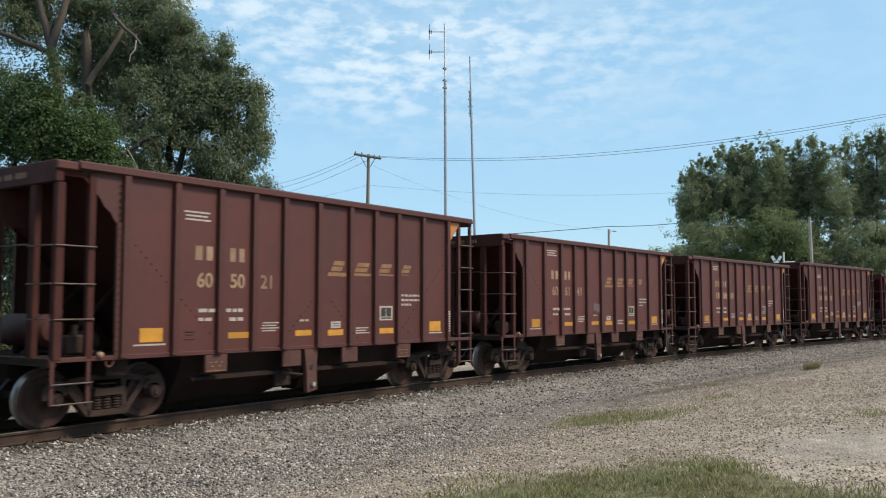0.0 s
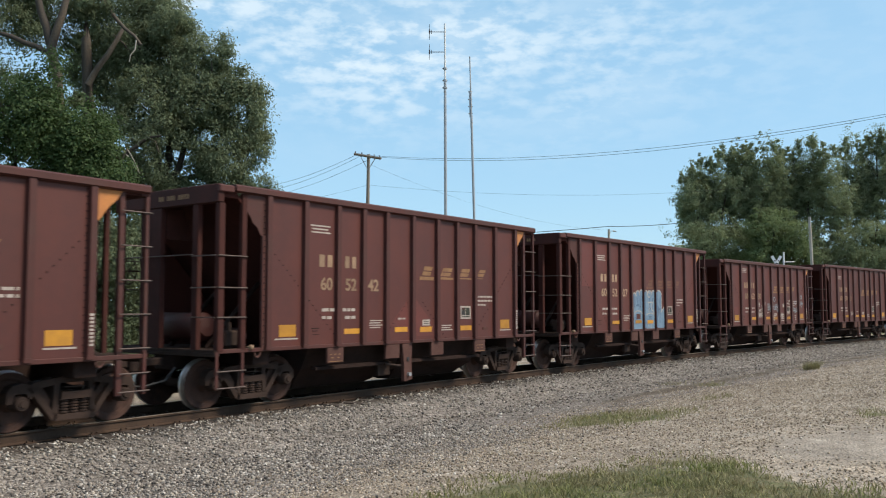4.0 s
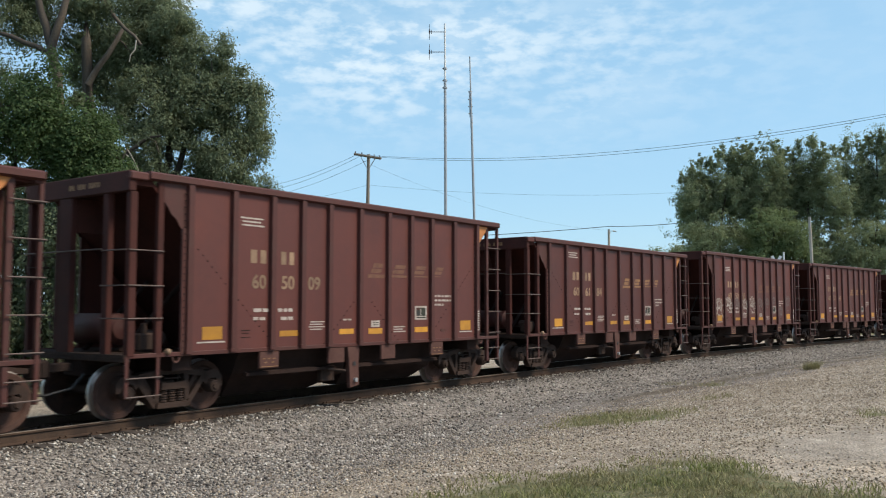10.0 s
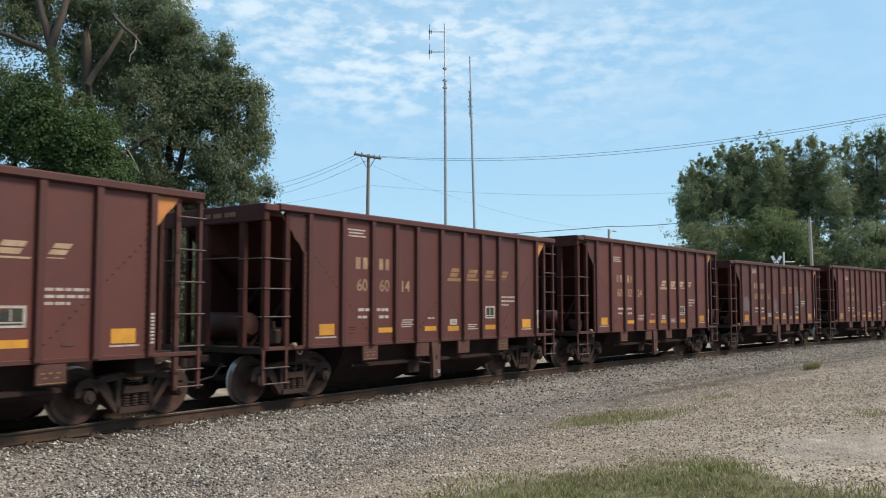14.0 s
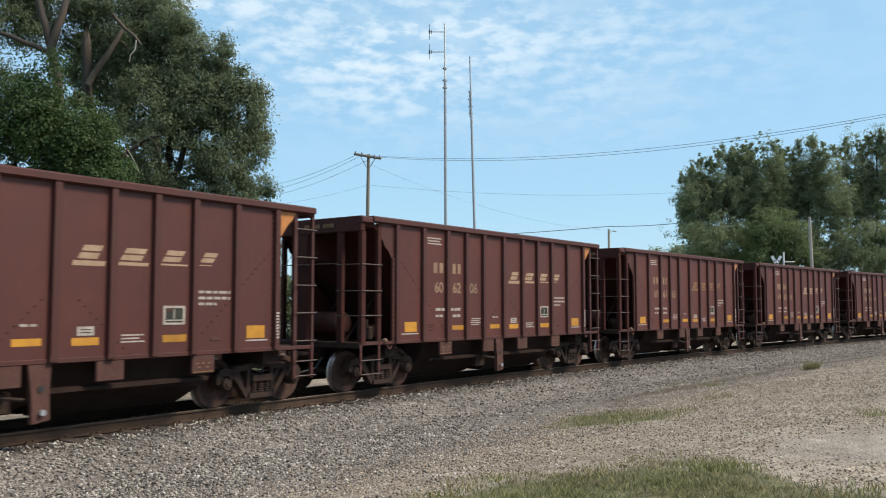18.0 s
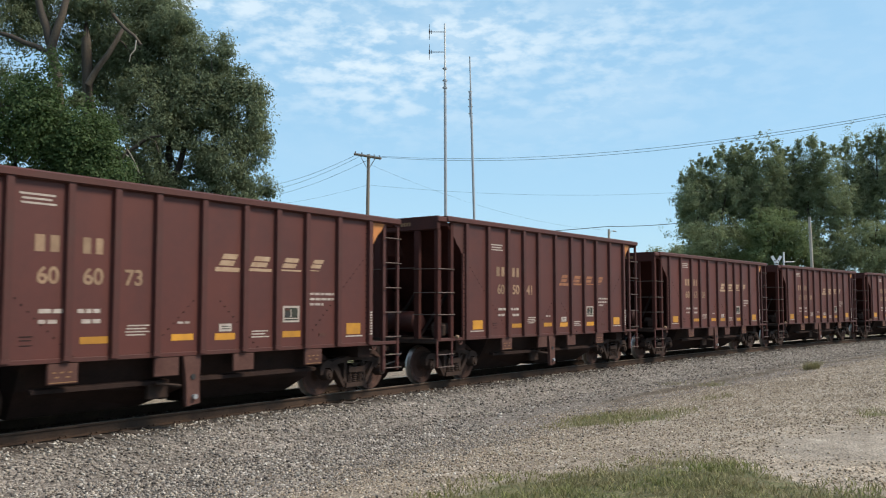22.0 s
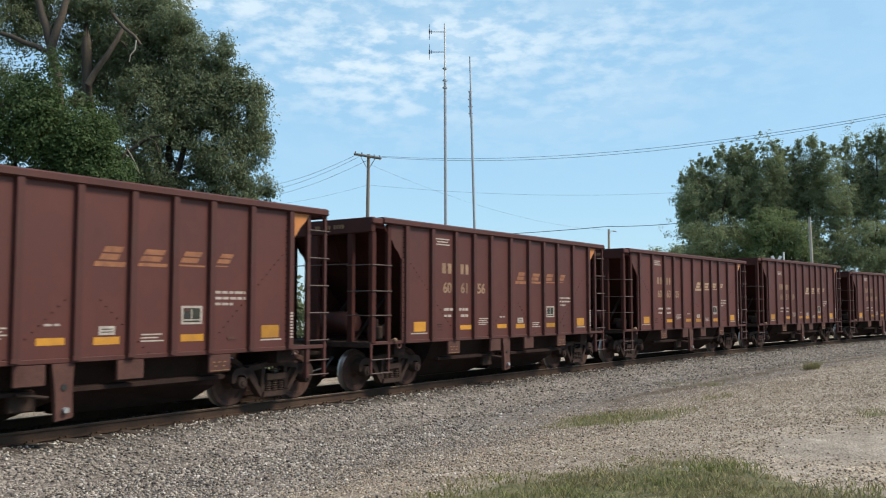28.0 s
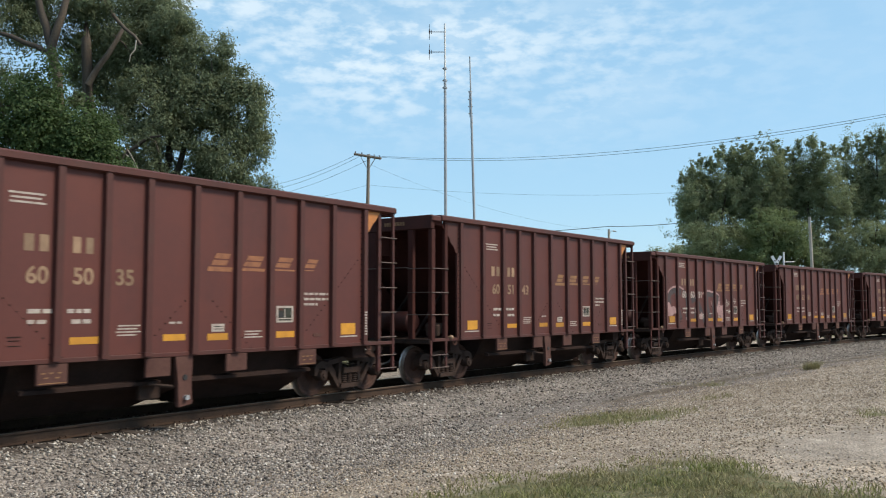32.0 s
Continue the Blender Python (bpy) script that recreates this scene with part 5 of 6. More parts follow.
    painted(w, "spray_outline", SPRAY_PINK, [[(-0.43, 2.15), (-0.35, 1.88)], [(-2.58, 2.46), (-2.51, 2.37), (-2.59, 2.3)], [(-2.06, 2.37), (-1.9, 2.21), (-1.73, 2.28)], [(-2.53, 2.23), (-2.58, 1.91), (-2.51, 1.86)], [(-1.98, 1.85), (-1.95, 1.66)], [(-1.61, 1.46), (-1.37, 1.7), (-1.31, 1.43), (-1.61, 1.46)], [(-2.83, 1.51), (-2.78, 1.39)], [(0.02, 1.92), (0.2, 1.82), (0.09, 1.67)]], 0.035, 0.0078, "thin pale spray outline")
    for ob in w.children:                          # figures painted anew over the spray
        if ob.name.startswith(("road_number", "stencil_marking", "reflector_panel")):
            ob.location.y -= 0.006
        if ob.name.startswith("road_number"):
            ob.material_slots[0].link = "OBJECT"
            ob.material_slots[0].material = WHITE
    painted(w, "spray_scrawl", SPRAY_WHITE, scrawl(0.98, 1.50, 1.86, 2.22, 5, rng) + scrawl(1.02, 1.52, 1.58, 1.84, 4, rng) + scrawl(1.84, 2.22, 1.98, 2.30, 3, rng), 0.032, 0.008, "thin white spray-painted scrawl")
    # dull smears on another
    w = WAGONS[-9]
    for s in (((-4.42, 1.75), (-4.36, 2.30), (-3.95, 2.36), (-3.70, 2.05), (-3.76, 1.68)), ((1.90, 2.0), (1.88, 2.75), (2.40, 2.72), (2.42, 2.05)), ((-1.05, 1.66), (-1.02, 2.2), (-0.5, 2.26), (-0.42, 1.65))):
        filled(w, "paint_smear", SPRAY_HAZE, s, 0.005, "dull blue-grey smear of overpaint")


spray_wagons()

# ======== trees ========


def leaf_cloud(name, lobes, count, size, mat, parent, seed, spread=0.38, label="", droop=0.3, wide=0.27, bulge=(0.26, 0.50)):
    """A crown of single leaves gathered in clumps through the given lobes (centre, radii, weight)."""
    rng = np.random.default_rng(seed)
    wt = np.array([l[2] for l in lobes], float); wt /= wt.sum()
    pts, outs = [], []
    for (c, r, _), k in zip(lobes, (wt * count).astype(int)):
        per = 24
        m = max(4, k // per)
        # boughs bulge from the lobe; twigs gather over the boughs
        nb = int(np.clip(m / 15, 4, 60))
        bd = rng.normal(size=(nb, 3)); bd /= np.linalg.norm(bd, axis=1)[:, None]
        bc = np.array(c) + bd * np.array(r) * rng.uniform(0.45, 0.92, (nb, 1))
        br = np.array(r) * rng.uniform(*bulge, (nb, 1))
        which = rng.integers(0, nb, m)
        d = rng.normal(size=(m, 3)); d /= np.linalg.norm(d, axis=1)[:, None]
        rad = rng.uniform(0.0, 1.0, m) ** 0.35 * rng.uniform(0.85, 1.15, m)
        cen = bc[which] + d * rad[:, None] * br[which]
        reach = spread * min(1.0, min(r) * 1.1) * rng.uniform(0.4, 1.1, m)
        g = np.clip(rng.normal(size=(m, per, 3)), -1.5, 1.5) * reach[:, None, None] * np.array([1, 1, 0.8])
        pts.append((cen[:, None] + g).reshape(-1, 3))
        outs.append((d[:, None] * 0.7 + bd[which][:, None] * 0.35 + g / reach[:, None, None] * 0.2).reshape(-1, 3))
    P, O = np.concatenate(pts), np.concatenate(outs)
    n = len(P)
    # leaf faces look outwards and up, with much scatter
    nrm = O + np.array([0, 0, 0.45]) + rng.normal(size=(n, 3)) * 0.55
    nrm /= np.linalg.norm(nrm, axis=1)[:, None]
    a = rng.normal(size=(n, 3)); a[:, 2] -= droop
    a -= nrm * (a * nrm).sum(1)[:, None]
    a /= np.linalg.norm(a, axis=1)[:, None]
    b = np.cross(nrm, a)
    s = size * rng.uniform(0.6, 1.25, n)[:, None]
    V = np.stack([P - a * s * 0.5, P + b * s * wide + nrm * s * 0.06, P + a * s * 0.5, P - b * s * wide + nrm * s * 0.06], 1)
    me = bpy.data.meshes.new(name)
    me.vertices.add(n * 4)
    me.vertices.foreach_set("co", V.reshape(-1))
    k = np.arange(n)[:, None] * 4
    F = np.concatenate([k + [0, 1, 2], k + [0, 2, 3]], 1).reshape(-1, 3)
    me.loops.add(len(F) * 3)
    me.loops.foreach_set("vertex_index", F.reshape(-1).astype(np.int32))
    me.polygons.add(len(F))
    me.polygons.foreach_set("loop_start", np.arange(0, len(F) * 3, 3, dtype=np.int32))
    me.polygons.foreach_set("loop_total", np.full(len(F), 3, dtype=np.int32))
    me.update(calc_edges=True)
    me.materials.append(mat)
    return part(name, me, None, parent, label)


def limb(bm, pts, r0, r1, seg=9):
    """A tapered branch through points, one bent tube."""
    rings = []
    n = len(pts)
    for i, p in enumerate(pts):
        p = Vector(p)
        d = (Vector(pts[min(i + 1, n - 1)]) - Vector(pts[max(i - 1, 0)])).normalized()
        q = d.to_track_quat("Z", "Y")
        r = r0 + (r1 - r0) * i / (n - 1)
        rings.append([bm.verts.new(p + q @ Vector((r * math.cos(2 * math.pi * k / seg), r * math.sin(2 * math.pi * k / seg), 0))) for k in range(seg)])
    for a, b in zip(rings, rings[1:]):
        for k in range(seg):
            bm.faces.new((a[k], a[(k + 1) % seg], b[(k + 1) % seg], b[k]))
    bm.faces.new(rings[-1])


def wander(a, b, n, amp, rng):
    a, b = Vector(a), Vector(b)
    return [a.lerp(b, i / n) + (Vector([rng.uniform(-amp, amp) for _ in range(3)]) if 0 < i < n else Vector()) for i in range(n + 1)]


def tree(name, base, fork, limbs, lobes, count, size, mat, seed, label, r=0.35, spread=0.38, bark=None, **leafing):
    rng = random.Random(seed)
    t = new(name)
    z0 = gz(base[0], base[1])
    bm = bmesh.new()
    limb(bm, wander((base[0], base[1], z0 - 0.2), fork, 4, 0.12, rng), r, r * 0.72)
    part("trunk", bm, bark or BARK, t, smooth=60)
    for tip, rr in limbs:
        bm = bmesh.new()
        pts = wander(fork, tip, 5, 0.22, rng)
        limb(bm, pts, rr, rr * 0.25)
        for k in (2, 3, 4):
            end = pts[k] + Vector((rng.uniform(-1.4, 1.4), rng.uniform(-1, 1), rng.uniform(0.3, 1.5)))
            limb(bm, wander(pts[k], end, 3, 0.12, rng), rr * 0.4, rr * 0.1, seg=6)
        part("limb", bm, bark or BARK, t, smooth=60)
    leaf_cloud("crown", lobes, count, size, mat, t, seed, spread, **leafing)
    return tagged(t, label, "tree", group="trees behind the track")


def build_trees():
    # big willow-leaved tree behind the passing train
    big = tree("tree", (-13.2, 29.4), (-13.49, 29.4, 9.9), [],
         [((-15.4, 32.4, 13.6), (2.4, 1.5, 2.0), 1.1), ((-12.4, 32.6, 13.6), (2.6, 1.6, 2.1), 1.6), ((-17.0, 31.4, 9.4), (1.9, 1.6, 2.2), 1.0),
          ((-11.6, 32.4, 10.4), (2.3, 1.6, 2.8), 1.9), ((-15.2, 32.8, 9.2), (1.5, 1.2, 1.2), 0.25), ((-13.6, 33.0, 11.4), (1.6, 1.2, 1.6), 0.8), ((-16.2, 29.6, 13.8), (1.6, 1.0, 0.9), 0.25),
          ((-10.9, 32.0, 12.9), (1.3, 1.2, 1.5), 0.5), ((-15.7, 31.4, 12.8), (1.9, 1.0, 1.5), 0.5), ((-12.1, 28.9, 12.7), (0.8, 0.4, 0.7), 0.10), ((-12.3, 29.2, 8.7), (0.8, 0.4, 0.8), 0.14), ((-12.6, 29.6, 11.8), (0.6, 0.3, 0.9), 0.10), ((-14.0, 28.9, 9.4), (0.9, 0.4, 0.6), 0.10)],
         125000, 0.125, LEAF, 21, "tall broadleaf tree with forked limbs beyond the track", r=0.24, bark=PALEBARK, wide=0.20, droop=0.9, bulge=(0.16, 0.34), spread=0.24)
    # its forked stems, a darker stem behind and a bare dead branch in the gaps of the crown
    for pts, r0, r1, mat in (([(-13.49, 29.4, 9.9), (-13.67, 29.4, 10.56), (-13.76, 29.4, 11.03)], 0.18, 0.16, PALEBARK),
                             ([(-13.76, 29.4, 11.0), (-13.92, 29.4, 11.64), (-14.16, 29.4, 12.29), (-14.30, 29.4, 12.9), (-14.54, 29.4, 14.1)], 0.155, 0.10, BARK),
                             ([(-13.72, 29.35, 10.9), (-13.56, 29.35, 11.58), (-13.38, 29.4, 12.24), (-13.23, 29.4, 12.94), (-13.06, 29.4, 14.1)], 0.145, 0.10, PALEBARK),
                             ([(-13.84, 29.4, 10.77), (-14.24, 29.4, 11.01), (-14.68, 29.4, 11.15), (-15.17, 29.4, 11.39), (-15.73, 29.4, 11.53), (-16.97, 29.4, 11.88)], 0.11, 0.06, BARK),
                             ([(-12.3, 30.4, 4.0), (-12.35, 30.4, 7.0), (-12.5, 30.3, 8.6), (-12.62, 30.0, 9.41), (-12.56, 29.7, 9.85)], 0.16, 0.11, BARK),
                             ([(-12.52, 29.6, 9.7), (-12.20, 29.6, 10.28), (-11.85, 29.6, 10.77), (-11.53, 29.6, 11.31), (-11.40, 29.9, 11.9)], 0.115, 0.07, PALEBARK),
                             ([(-13.0, 31.2, 4.0), (-13.2, 31.2, 10.3), (-13.3, 31.2, 11.8), (-13.3, 31.2, 13.3), (-13.2, 31.2, 14.8)], 0.20, 0.16, BARK),
                             ([(-12.05, 29.5, 12.75), (-11.78, 29.3, 12.41), (-11.47, 29.3, 11.99), (-11.16, 29.3, 11.64), (-10.80, 29.3, 11.36), (-10.56, 29.3, 11.04)], 0.075, 0.05, PALEBARK),
                             ([(-10.72, 29.25, 11.2), (-10.73, 29.2, 10.85), (-10.89, 29.2, 10.65), (-10.92, 29.2, 10.41)], 0.028, 0.014, PALEWOOD),
                             ([(-11.01, 29.3, 7.19), (-10.57, 29.3, 7.5), (-10.24, 29.3, 7.76), (-9.79, 29.3, 7.82)], 0.08, 0.04, BARK),
                             ([(-10.24, 29.3, 7.76), (-9.95, 29.2, 7.60), (-9.80, 29.2, 7.2)], 0.03, 0.015, PALEBARK),
                             ([(-10.98, 29.0, 7.25), (-10.70, 29.0, 6.92), (-10.48, 29.0, 6.56)], 0.022, 0.012, PALEWOOD),
                             ([(-10.83, 29.0, 7.29), (-10.54, 29.0, 6.8), (-10.42, 29.0, 6.49)], 0.024, 0.012, PALEWOOD)):
        bm = bmesh.new()
        limb(bm, pts, r0, r1)
        part("limb", bm, mat, big, smooth=60)
    tree("tree", (-10.0, 31.0), (-10.2, 31.0, 6.2),
         [((-11.4, 31, 12.0), 0.16), ((-8.4, 31, 10.2), 0.14), ((-7.4, 30.8, 7.6), 0.12), ((-10.0, 31.4, 12.4), 0.16)],
         [((-11.0, 31.6, 11.6), (1.6, 1.6, 2.0), 1.3), ((-9.4, 31.2, 10.6), (1.3, 1.5, 1.5), 1.2), ((-8.9, 31.0, 9.2), (1.7, 1.6, 1.7), 1.15), ((-7.35, 30.8, 8.9), (1.1, 1.4, 1.45), 0.75), ((-9.6, 30.6, 7.4), (2.2, 1.8, 1.8), 0.65),
          ((-8.0, 30.6, 6.8), (1.3, 1.4, 1.4), 1.0), ((-8.8, 30.4, 5.9), (1.5, 0.9, 1.0), 0.7), ((-11.0, 30.8, 8.2), (2.0, 1.6, 2.2), 0.9), ((-9.3, 30.8, 5.0), (2.4, 1.8, 1.8), 0.7),
          ((-6.9, 30.6, 5.9), (0.8, 0.9, 1.1), 0.40), ((-7.35, 30.8, 9.9), (0.85, 0.9, 1.0), 0.30), ((-6.95, 30.7, 8.4), (0.7, 0.8, 1.1), 0.25), ((-8.0, 31.0, 11.1), (0.8, 0.9, 0.8), 0.25),
          ((-9.9, 31.0, 11.9), (0.9, 0.9, 0.9), 0.35), ((-8.3, 30.9, 10.3), (0.8, 0.9, 0.7), 0.25), ((-7.0, 30.8, 7.7), (0.7, 0.8, 0.8), 0.2)],
         125000, 0.13, LEAF5, 22, "dense dark green willow-leaved tree beyond the track", r=0.3, spread=0.24, wide=0.20, droop=1.0, bulge=(0.17, 0.34))
    # brighter understorey between it and the track
    for x, y, rx, rz, n, sd, zc in ((-13.4, 26.5, 1.9, 2.0, 14000, 31, 8.0), (-12.0, 26.5, 1.5, 1.9, 12000, 32, 7.0), (-10.9, 26.8, 1.1, 1.6, 8000, 33, 6.2),
                                    (-12.4, 26.2, 3.0, 2.0, 12000, 34, 3.6), (-9.4, 28.0, 1.9, 1.9, 9000, 35, 3.4), (-16.4, 26.0, 2.4, 3.2, 10000, 36, 5.0),
                                    (-18.5, 25.0, 2.2, 2.6, 9000, 37, 2.2), (-15.2, 25.4, 2.2, 2.0, 9000, 38, 1.6), (-10.6, 26.4, 2.0, 2.0, 9000, 39, 1.5), (-7.6, 29.5, 1.8, 2.0, 8000, 40, 1.8)):
        tree("small_tree", (x, y), (x, y, max(0.8, zc - 1.6)),
             [((x - 0.8, y, zc + 0.8), 0.06), ((x + 0.8, y + 0.3, zc + 0.9), 0.06)],
             [((x, y, zc), (rx, 1.4, rz), 1.0), ((x + 0.5 * rx, y - 0.2, zc - 0.4), (rx * 0.6, 1.1, rz * 0.7), 0.6)],
             int(n * 1.4), 0.115, LEAF2 if zc > 4 else LEAF, sd, "light green saplings and shrubs beyond the track" if zc > 4 else "dark green shrubs beyond the track", r=0.09, spread=0.26)
    # dark thicket behind the saplings, down to the ground
    for x, y, sd in ((-21.0, 33.0, 61), (-17.5, 33.5, 62), (-14.0, 33.0, 63), (-10.5, 33.6, 64), (-7.6, 33.2, 65), (-19.5, 32.6, 66), (-15.8, 32.4, 67), (-12.4, 32.2, 68)):
        tree("small_tree", (x, y), (x, y, 1.6), [((x - 0.8, y, 3.6), 0.06), ((x + 0.8, y + 0.3, 3.8), 0.06)],
             [((x, y, 2.4 if sd < 66 else 5.6), (2.3, 1.2, 2.8 if sd < 66 else 2.4), 1.0), ((x + 0.4, y - 0.3, 0.9), (2.2, 1.0, 1.3), 0.6)],
             11000, 0.24, LEAF, sd, "dense dark thicket beyond the track", r=0.1, spread=0.34)
    # maples on the other side of the crossing
    crowns = (((27.0, 85.0), 41, LEAF3, (((25.0, 85.0, 11.7), (1.6, 1.8, 3.7)), ((26.5, 86.0, 12.9), (1.9, 2, 4.2)), ((28.7, 85.0, 13.9), (2.1, 2, 3.8)), ((26.4, 83.0, 7.9), (2.8, 2, 3.0)))),
              ((31.6, 85.5), 42, LEAF3, (((30.5, 86.5, 15.0), (1.4, 1.6, 3.5)), ((32.2, 84.5, 14.4), (2.1, 2, 4.2)), ((31.0, 86.0, 10.5), (3.6, 2.4, 4.2)), ((33.8, 86.0, 12.0), (1.8, 2, 3.6)))),
              ((31.4, 81.0), 43, LEAF4, (((31.5, 81.0, 8.6), (2.3, 1.8, 2.6)), ((30.0, 81.4, 6.6), (2.4, 1.8, 2.0)), ((33.2, 81.2, 7.0), (1.9, 1.8, 2.4)))),
              ((36.8, 85.5), 44, LEAF3, (((35.0, 86.0, 13.4), (1.8, 2, 4.2)), ((36.7, 85.0, 13.9), (1.8, 2, 4.9)), ((38.4, 84.0, 13.1), (2.0, 2, 4.7)), ((36.7, 83.4, 7.6), (3.2, 2.2, 3.4)))),
              ((43.4, 85.5), 45, LEAF3, (((41.9, 86.0, 14.0), (2.1, 2, 5.3)), ((43.6, 85.0, 14.3), (1.8, 2, 5.2)), ((46.0, 85.0, 13.8), (2.5, 2, 5.3)), ((42.0, 82.6, 7.4), (3.0, 2.2, 3.2)), ((46.0, 83.0, 7.4), (3.0, 2.2, 3.4)))))
    for (x, y), sd, mat, lobes in crowns:
        low = mat is LEAF4 and sd == 43
        full = []
        rng = random.Random(sd)
        if not low:                                # the deep inside of the crown
            full.append(((x, y + 2.0, 10.4), (4.0, 1.2, 4.4), 3.5))
            full.append(((x + 0.5, y + 1.0, 6.4), (4.0, 1.2, 2.4), 3.5))
        for c, r in lobes:
            full.append((c, (r[0] * 1.22, r[1], r[2]), r[0] * r[2] * 1.15))
            for k in range(0 if not low and c[2] < 9 else 4 if low else 10):       # sprays that break the outline
                a = rng.uniform(-1.0, 1.0)
                full.append(((c[0] + r[0] * math.sin(a) * 0.9, c[1] + rng.uniform(-1, 1), c[2] + r[2] * math.cos(a) * 0.92), (rng.uniform(0.3, 0.5), 0.5, rng.uniform(0.8, 1.3)), 0.16))
        tips = [((c[0], c[1], c[2] + r[2] * 0.5), 0.07 if low else 0.17) for c, r in lobes]
        tree("tree", (x, y), (x, y, 2.5 if low else 4.6), tips, full, 26000 if low else 92000 if sd == 45 else 70000, 0.235, mat, sd,
             "young bright green maple before the taller ones" if low else "full-leaved maple tree beside the road crossing", r=0.14 if low else 0.34, spread=0.30, wide=0.23, bulge=(0.24, 0.46))
    # far trees low over the train
    for x, y, z, sd in ((33.0, 130.0, 8.4, 51), (36.4, 131.0, 8.9, 52), (40.0, 132.0, 8.2, 53)):
        tree("tree", (x, y), (x, y, 4.0), [((x - 1.0, y, z + 1), 0.15), ((x + 1.0, y, z + 1.2), 0.15)],
             [((x, y, z), (2.8, 2.4, 2.6), 1.0)], 9000, 0.36, LEAF3, sd, "distant round-topped green tree", r=0.3, spread=0.6)


build_trees()

# ======== poles, masts and wires ========


def wire(name, a, b, sag, r, label):
    bm = bmesh.new()
    a, b = Vector(a), Vector(b)
    pts = [a.lerp(b, k / 24) - Vector((0, 0, 4 * sag * (k / 24) * (1 - k / 24))) for k in range(25)]
    limb(bm, pts, r, r, seg=5)
    return tagged(part(name, bm, CABLE, None), label, "cable", group="overhead wires")


def build_poles():
    # wooden line pole with a cross-arm
    x, y, top = -5.37, 60.0, 12.7
    p = new("utility_pole")
    bm = bmesh.new()
    limb(bm, [(x, y, gz(x, y) - 0.3), (x + 0.02, y, 6.0), (x + 0.08, y, top)], 0.17, 0.11, seg=10)
    part("pole", bm, WOOD, p, smooth=60)
    ax = Vector((0.95, -0.36, -0.22))
    c = Vector((x + 0.03, y - 0.14, top - 0.16))
    bm = bmesh.new()
    rod(bm, c - ax * 1.03, c + ax * 1.03, 0.10, seg=6)
    part("cross_arm", bm, WOOD, p)
    for sgn in (-1, 1):
        bm = bmesh.new()
        rod(bm, c + ax * 0.62 * sgn, (x + 0.06, y - 0.13, top - 1.15), 0.025, seg=6)
        part("arm_brace", bm, GALV, p)
    for k in (-0.95, -0.45, 0.5, 0.92):
        bm = bmesh.new()
        q = c + ax * k
        rod(bm, q + Vector((0, 0, 0.05)), q + Vector((0, 0, 0.2)), 0.05, 0.035, seg=8)
        part("insulator", bm, PORCELAIN, p)
    tagged(p, "weathered wooden utility pole with a cross-arm", "utility pole")
    # tall radio mast with two dipoles on stand-offs
    x, y = 0.13, 45.0
    m = new("radio_mast")
    bm = bmesh.new()
    limb(bm, [(x + 0.03, y, gz(x, y) - 0.2), (x, y, 8.0), (x - 0.02, y, 14.0)], 0.085, 0.075, seg=10)
    part("lower_tube", bm, GALV, m, smooth=60)
    bm = bmesh.new()
    limb(bm, [(x - 0.02, y - 0.0, 13.6), (x - 0.03, y, 17.1)], 0.055, 0.05, seg=10)
    part("upper_tube", bm, SIGNWHITE, m, smooth=60)
    for z in (14.0, 14.65, 13.6):
        bm = bmesh.new()
        rod(bm, (x - 0.16, y, z), (x + 0.10, y, z), 0.035, seg=6)
        rod(bm, (x - 0.02, y, z - 0.05), (x - 0.02, y, z + 0.05), 0.10, seg=10)
        part("clamp", bm, GALV, m)
    for z in (16.65, 15.55):
        bm = bmesh.new()
        rod(bm, (x - 0.85, y, z), (x, y, z), 0.02, seg=6)
        part("stand_off", bm, STEEL, m)
        bm = bmesh.new()
        rod(bm, (x - 0.86, y, z - 0.12), (x - 0.86, y, z + 0.12), 0.03, seg=6)
        rod(bm, (x - 0.76, y, z - 0.10), (x - 0.76, y, z + 0.10), 0.02, seg=6)
        rod(bm, (x - 0.86, y, z - 0.42), (x - 0.86, y, z + 0.42), 0.012, seg=6)
        part("dipole", bm, STEEL, m)
    tagged(m, "tall slim galvanised radio mast with side-mounted dipoles", "antenna mast", group="radio masts")
    # second mast with a whip on top
    xb, xt, y = 1.95, 1.53, 48.0
    m = new("radio_mast")
    def at(z):
        f = (z + 0.6) / 16.8
        return (xb + (xt - xb) * f, y, z)
    bm = bmesh.new()
    limb(bm, [at(-0.8), at(6.0), at(12.8)], 0.08, 0.07, seg=10)
    part("lower_tube", bm, GALV, m, smooth=60)
    bm = bmesh.new()
    limb(bm, [at(12.6), at(16.2)], 0.05, 0.035, seg=8)
    part("whip", bm, GALV, m, smooth=60)
    bm = bmesh.new()
    limb(bm, [(at(12.7)[0] - 0.07, y, 12.7), (at(14.2)[0] - 0.07, y, 14.2)], 0.035, 0.035, seg=8)
    part("coil_tube", bm, GALV, m)
    for z in (12.9, 13.3, 13.7, 14.15):
        bm = bmesh.new()
        a = at(z)
        rod(bm, (a[0] - 0.16, y, z), (a[0] + 0.08, y, z), 0.03, seg=6)
        part("clamp", bm, GALV, m)
    tagged(m, "slim leaning radio mast with a whip antenna", "antenna mast", group="radio masts")
    # pale pole before the maples
    x, y = 30.2, 70.0
    p = new("utility_pole")
    bm = bmesh.new()
    limb(bm, [(x + 0.25, y, gz(x, y) - 0.2), (x + 0.12, y, 4.5), (x, y, 9.3)], 0.14, 0.11, seg=10)
    part("pole", bm, PALEWOOD, p, smooth=60)
    bm = bmesh.new()
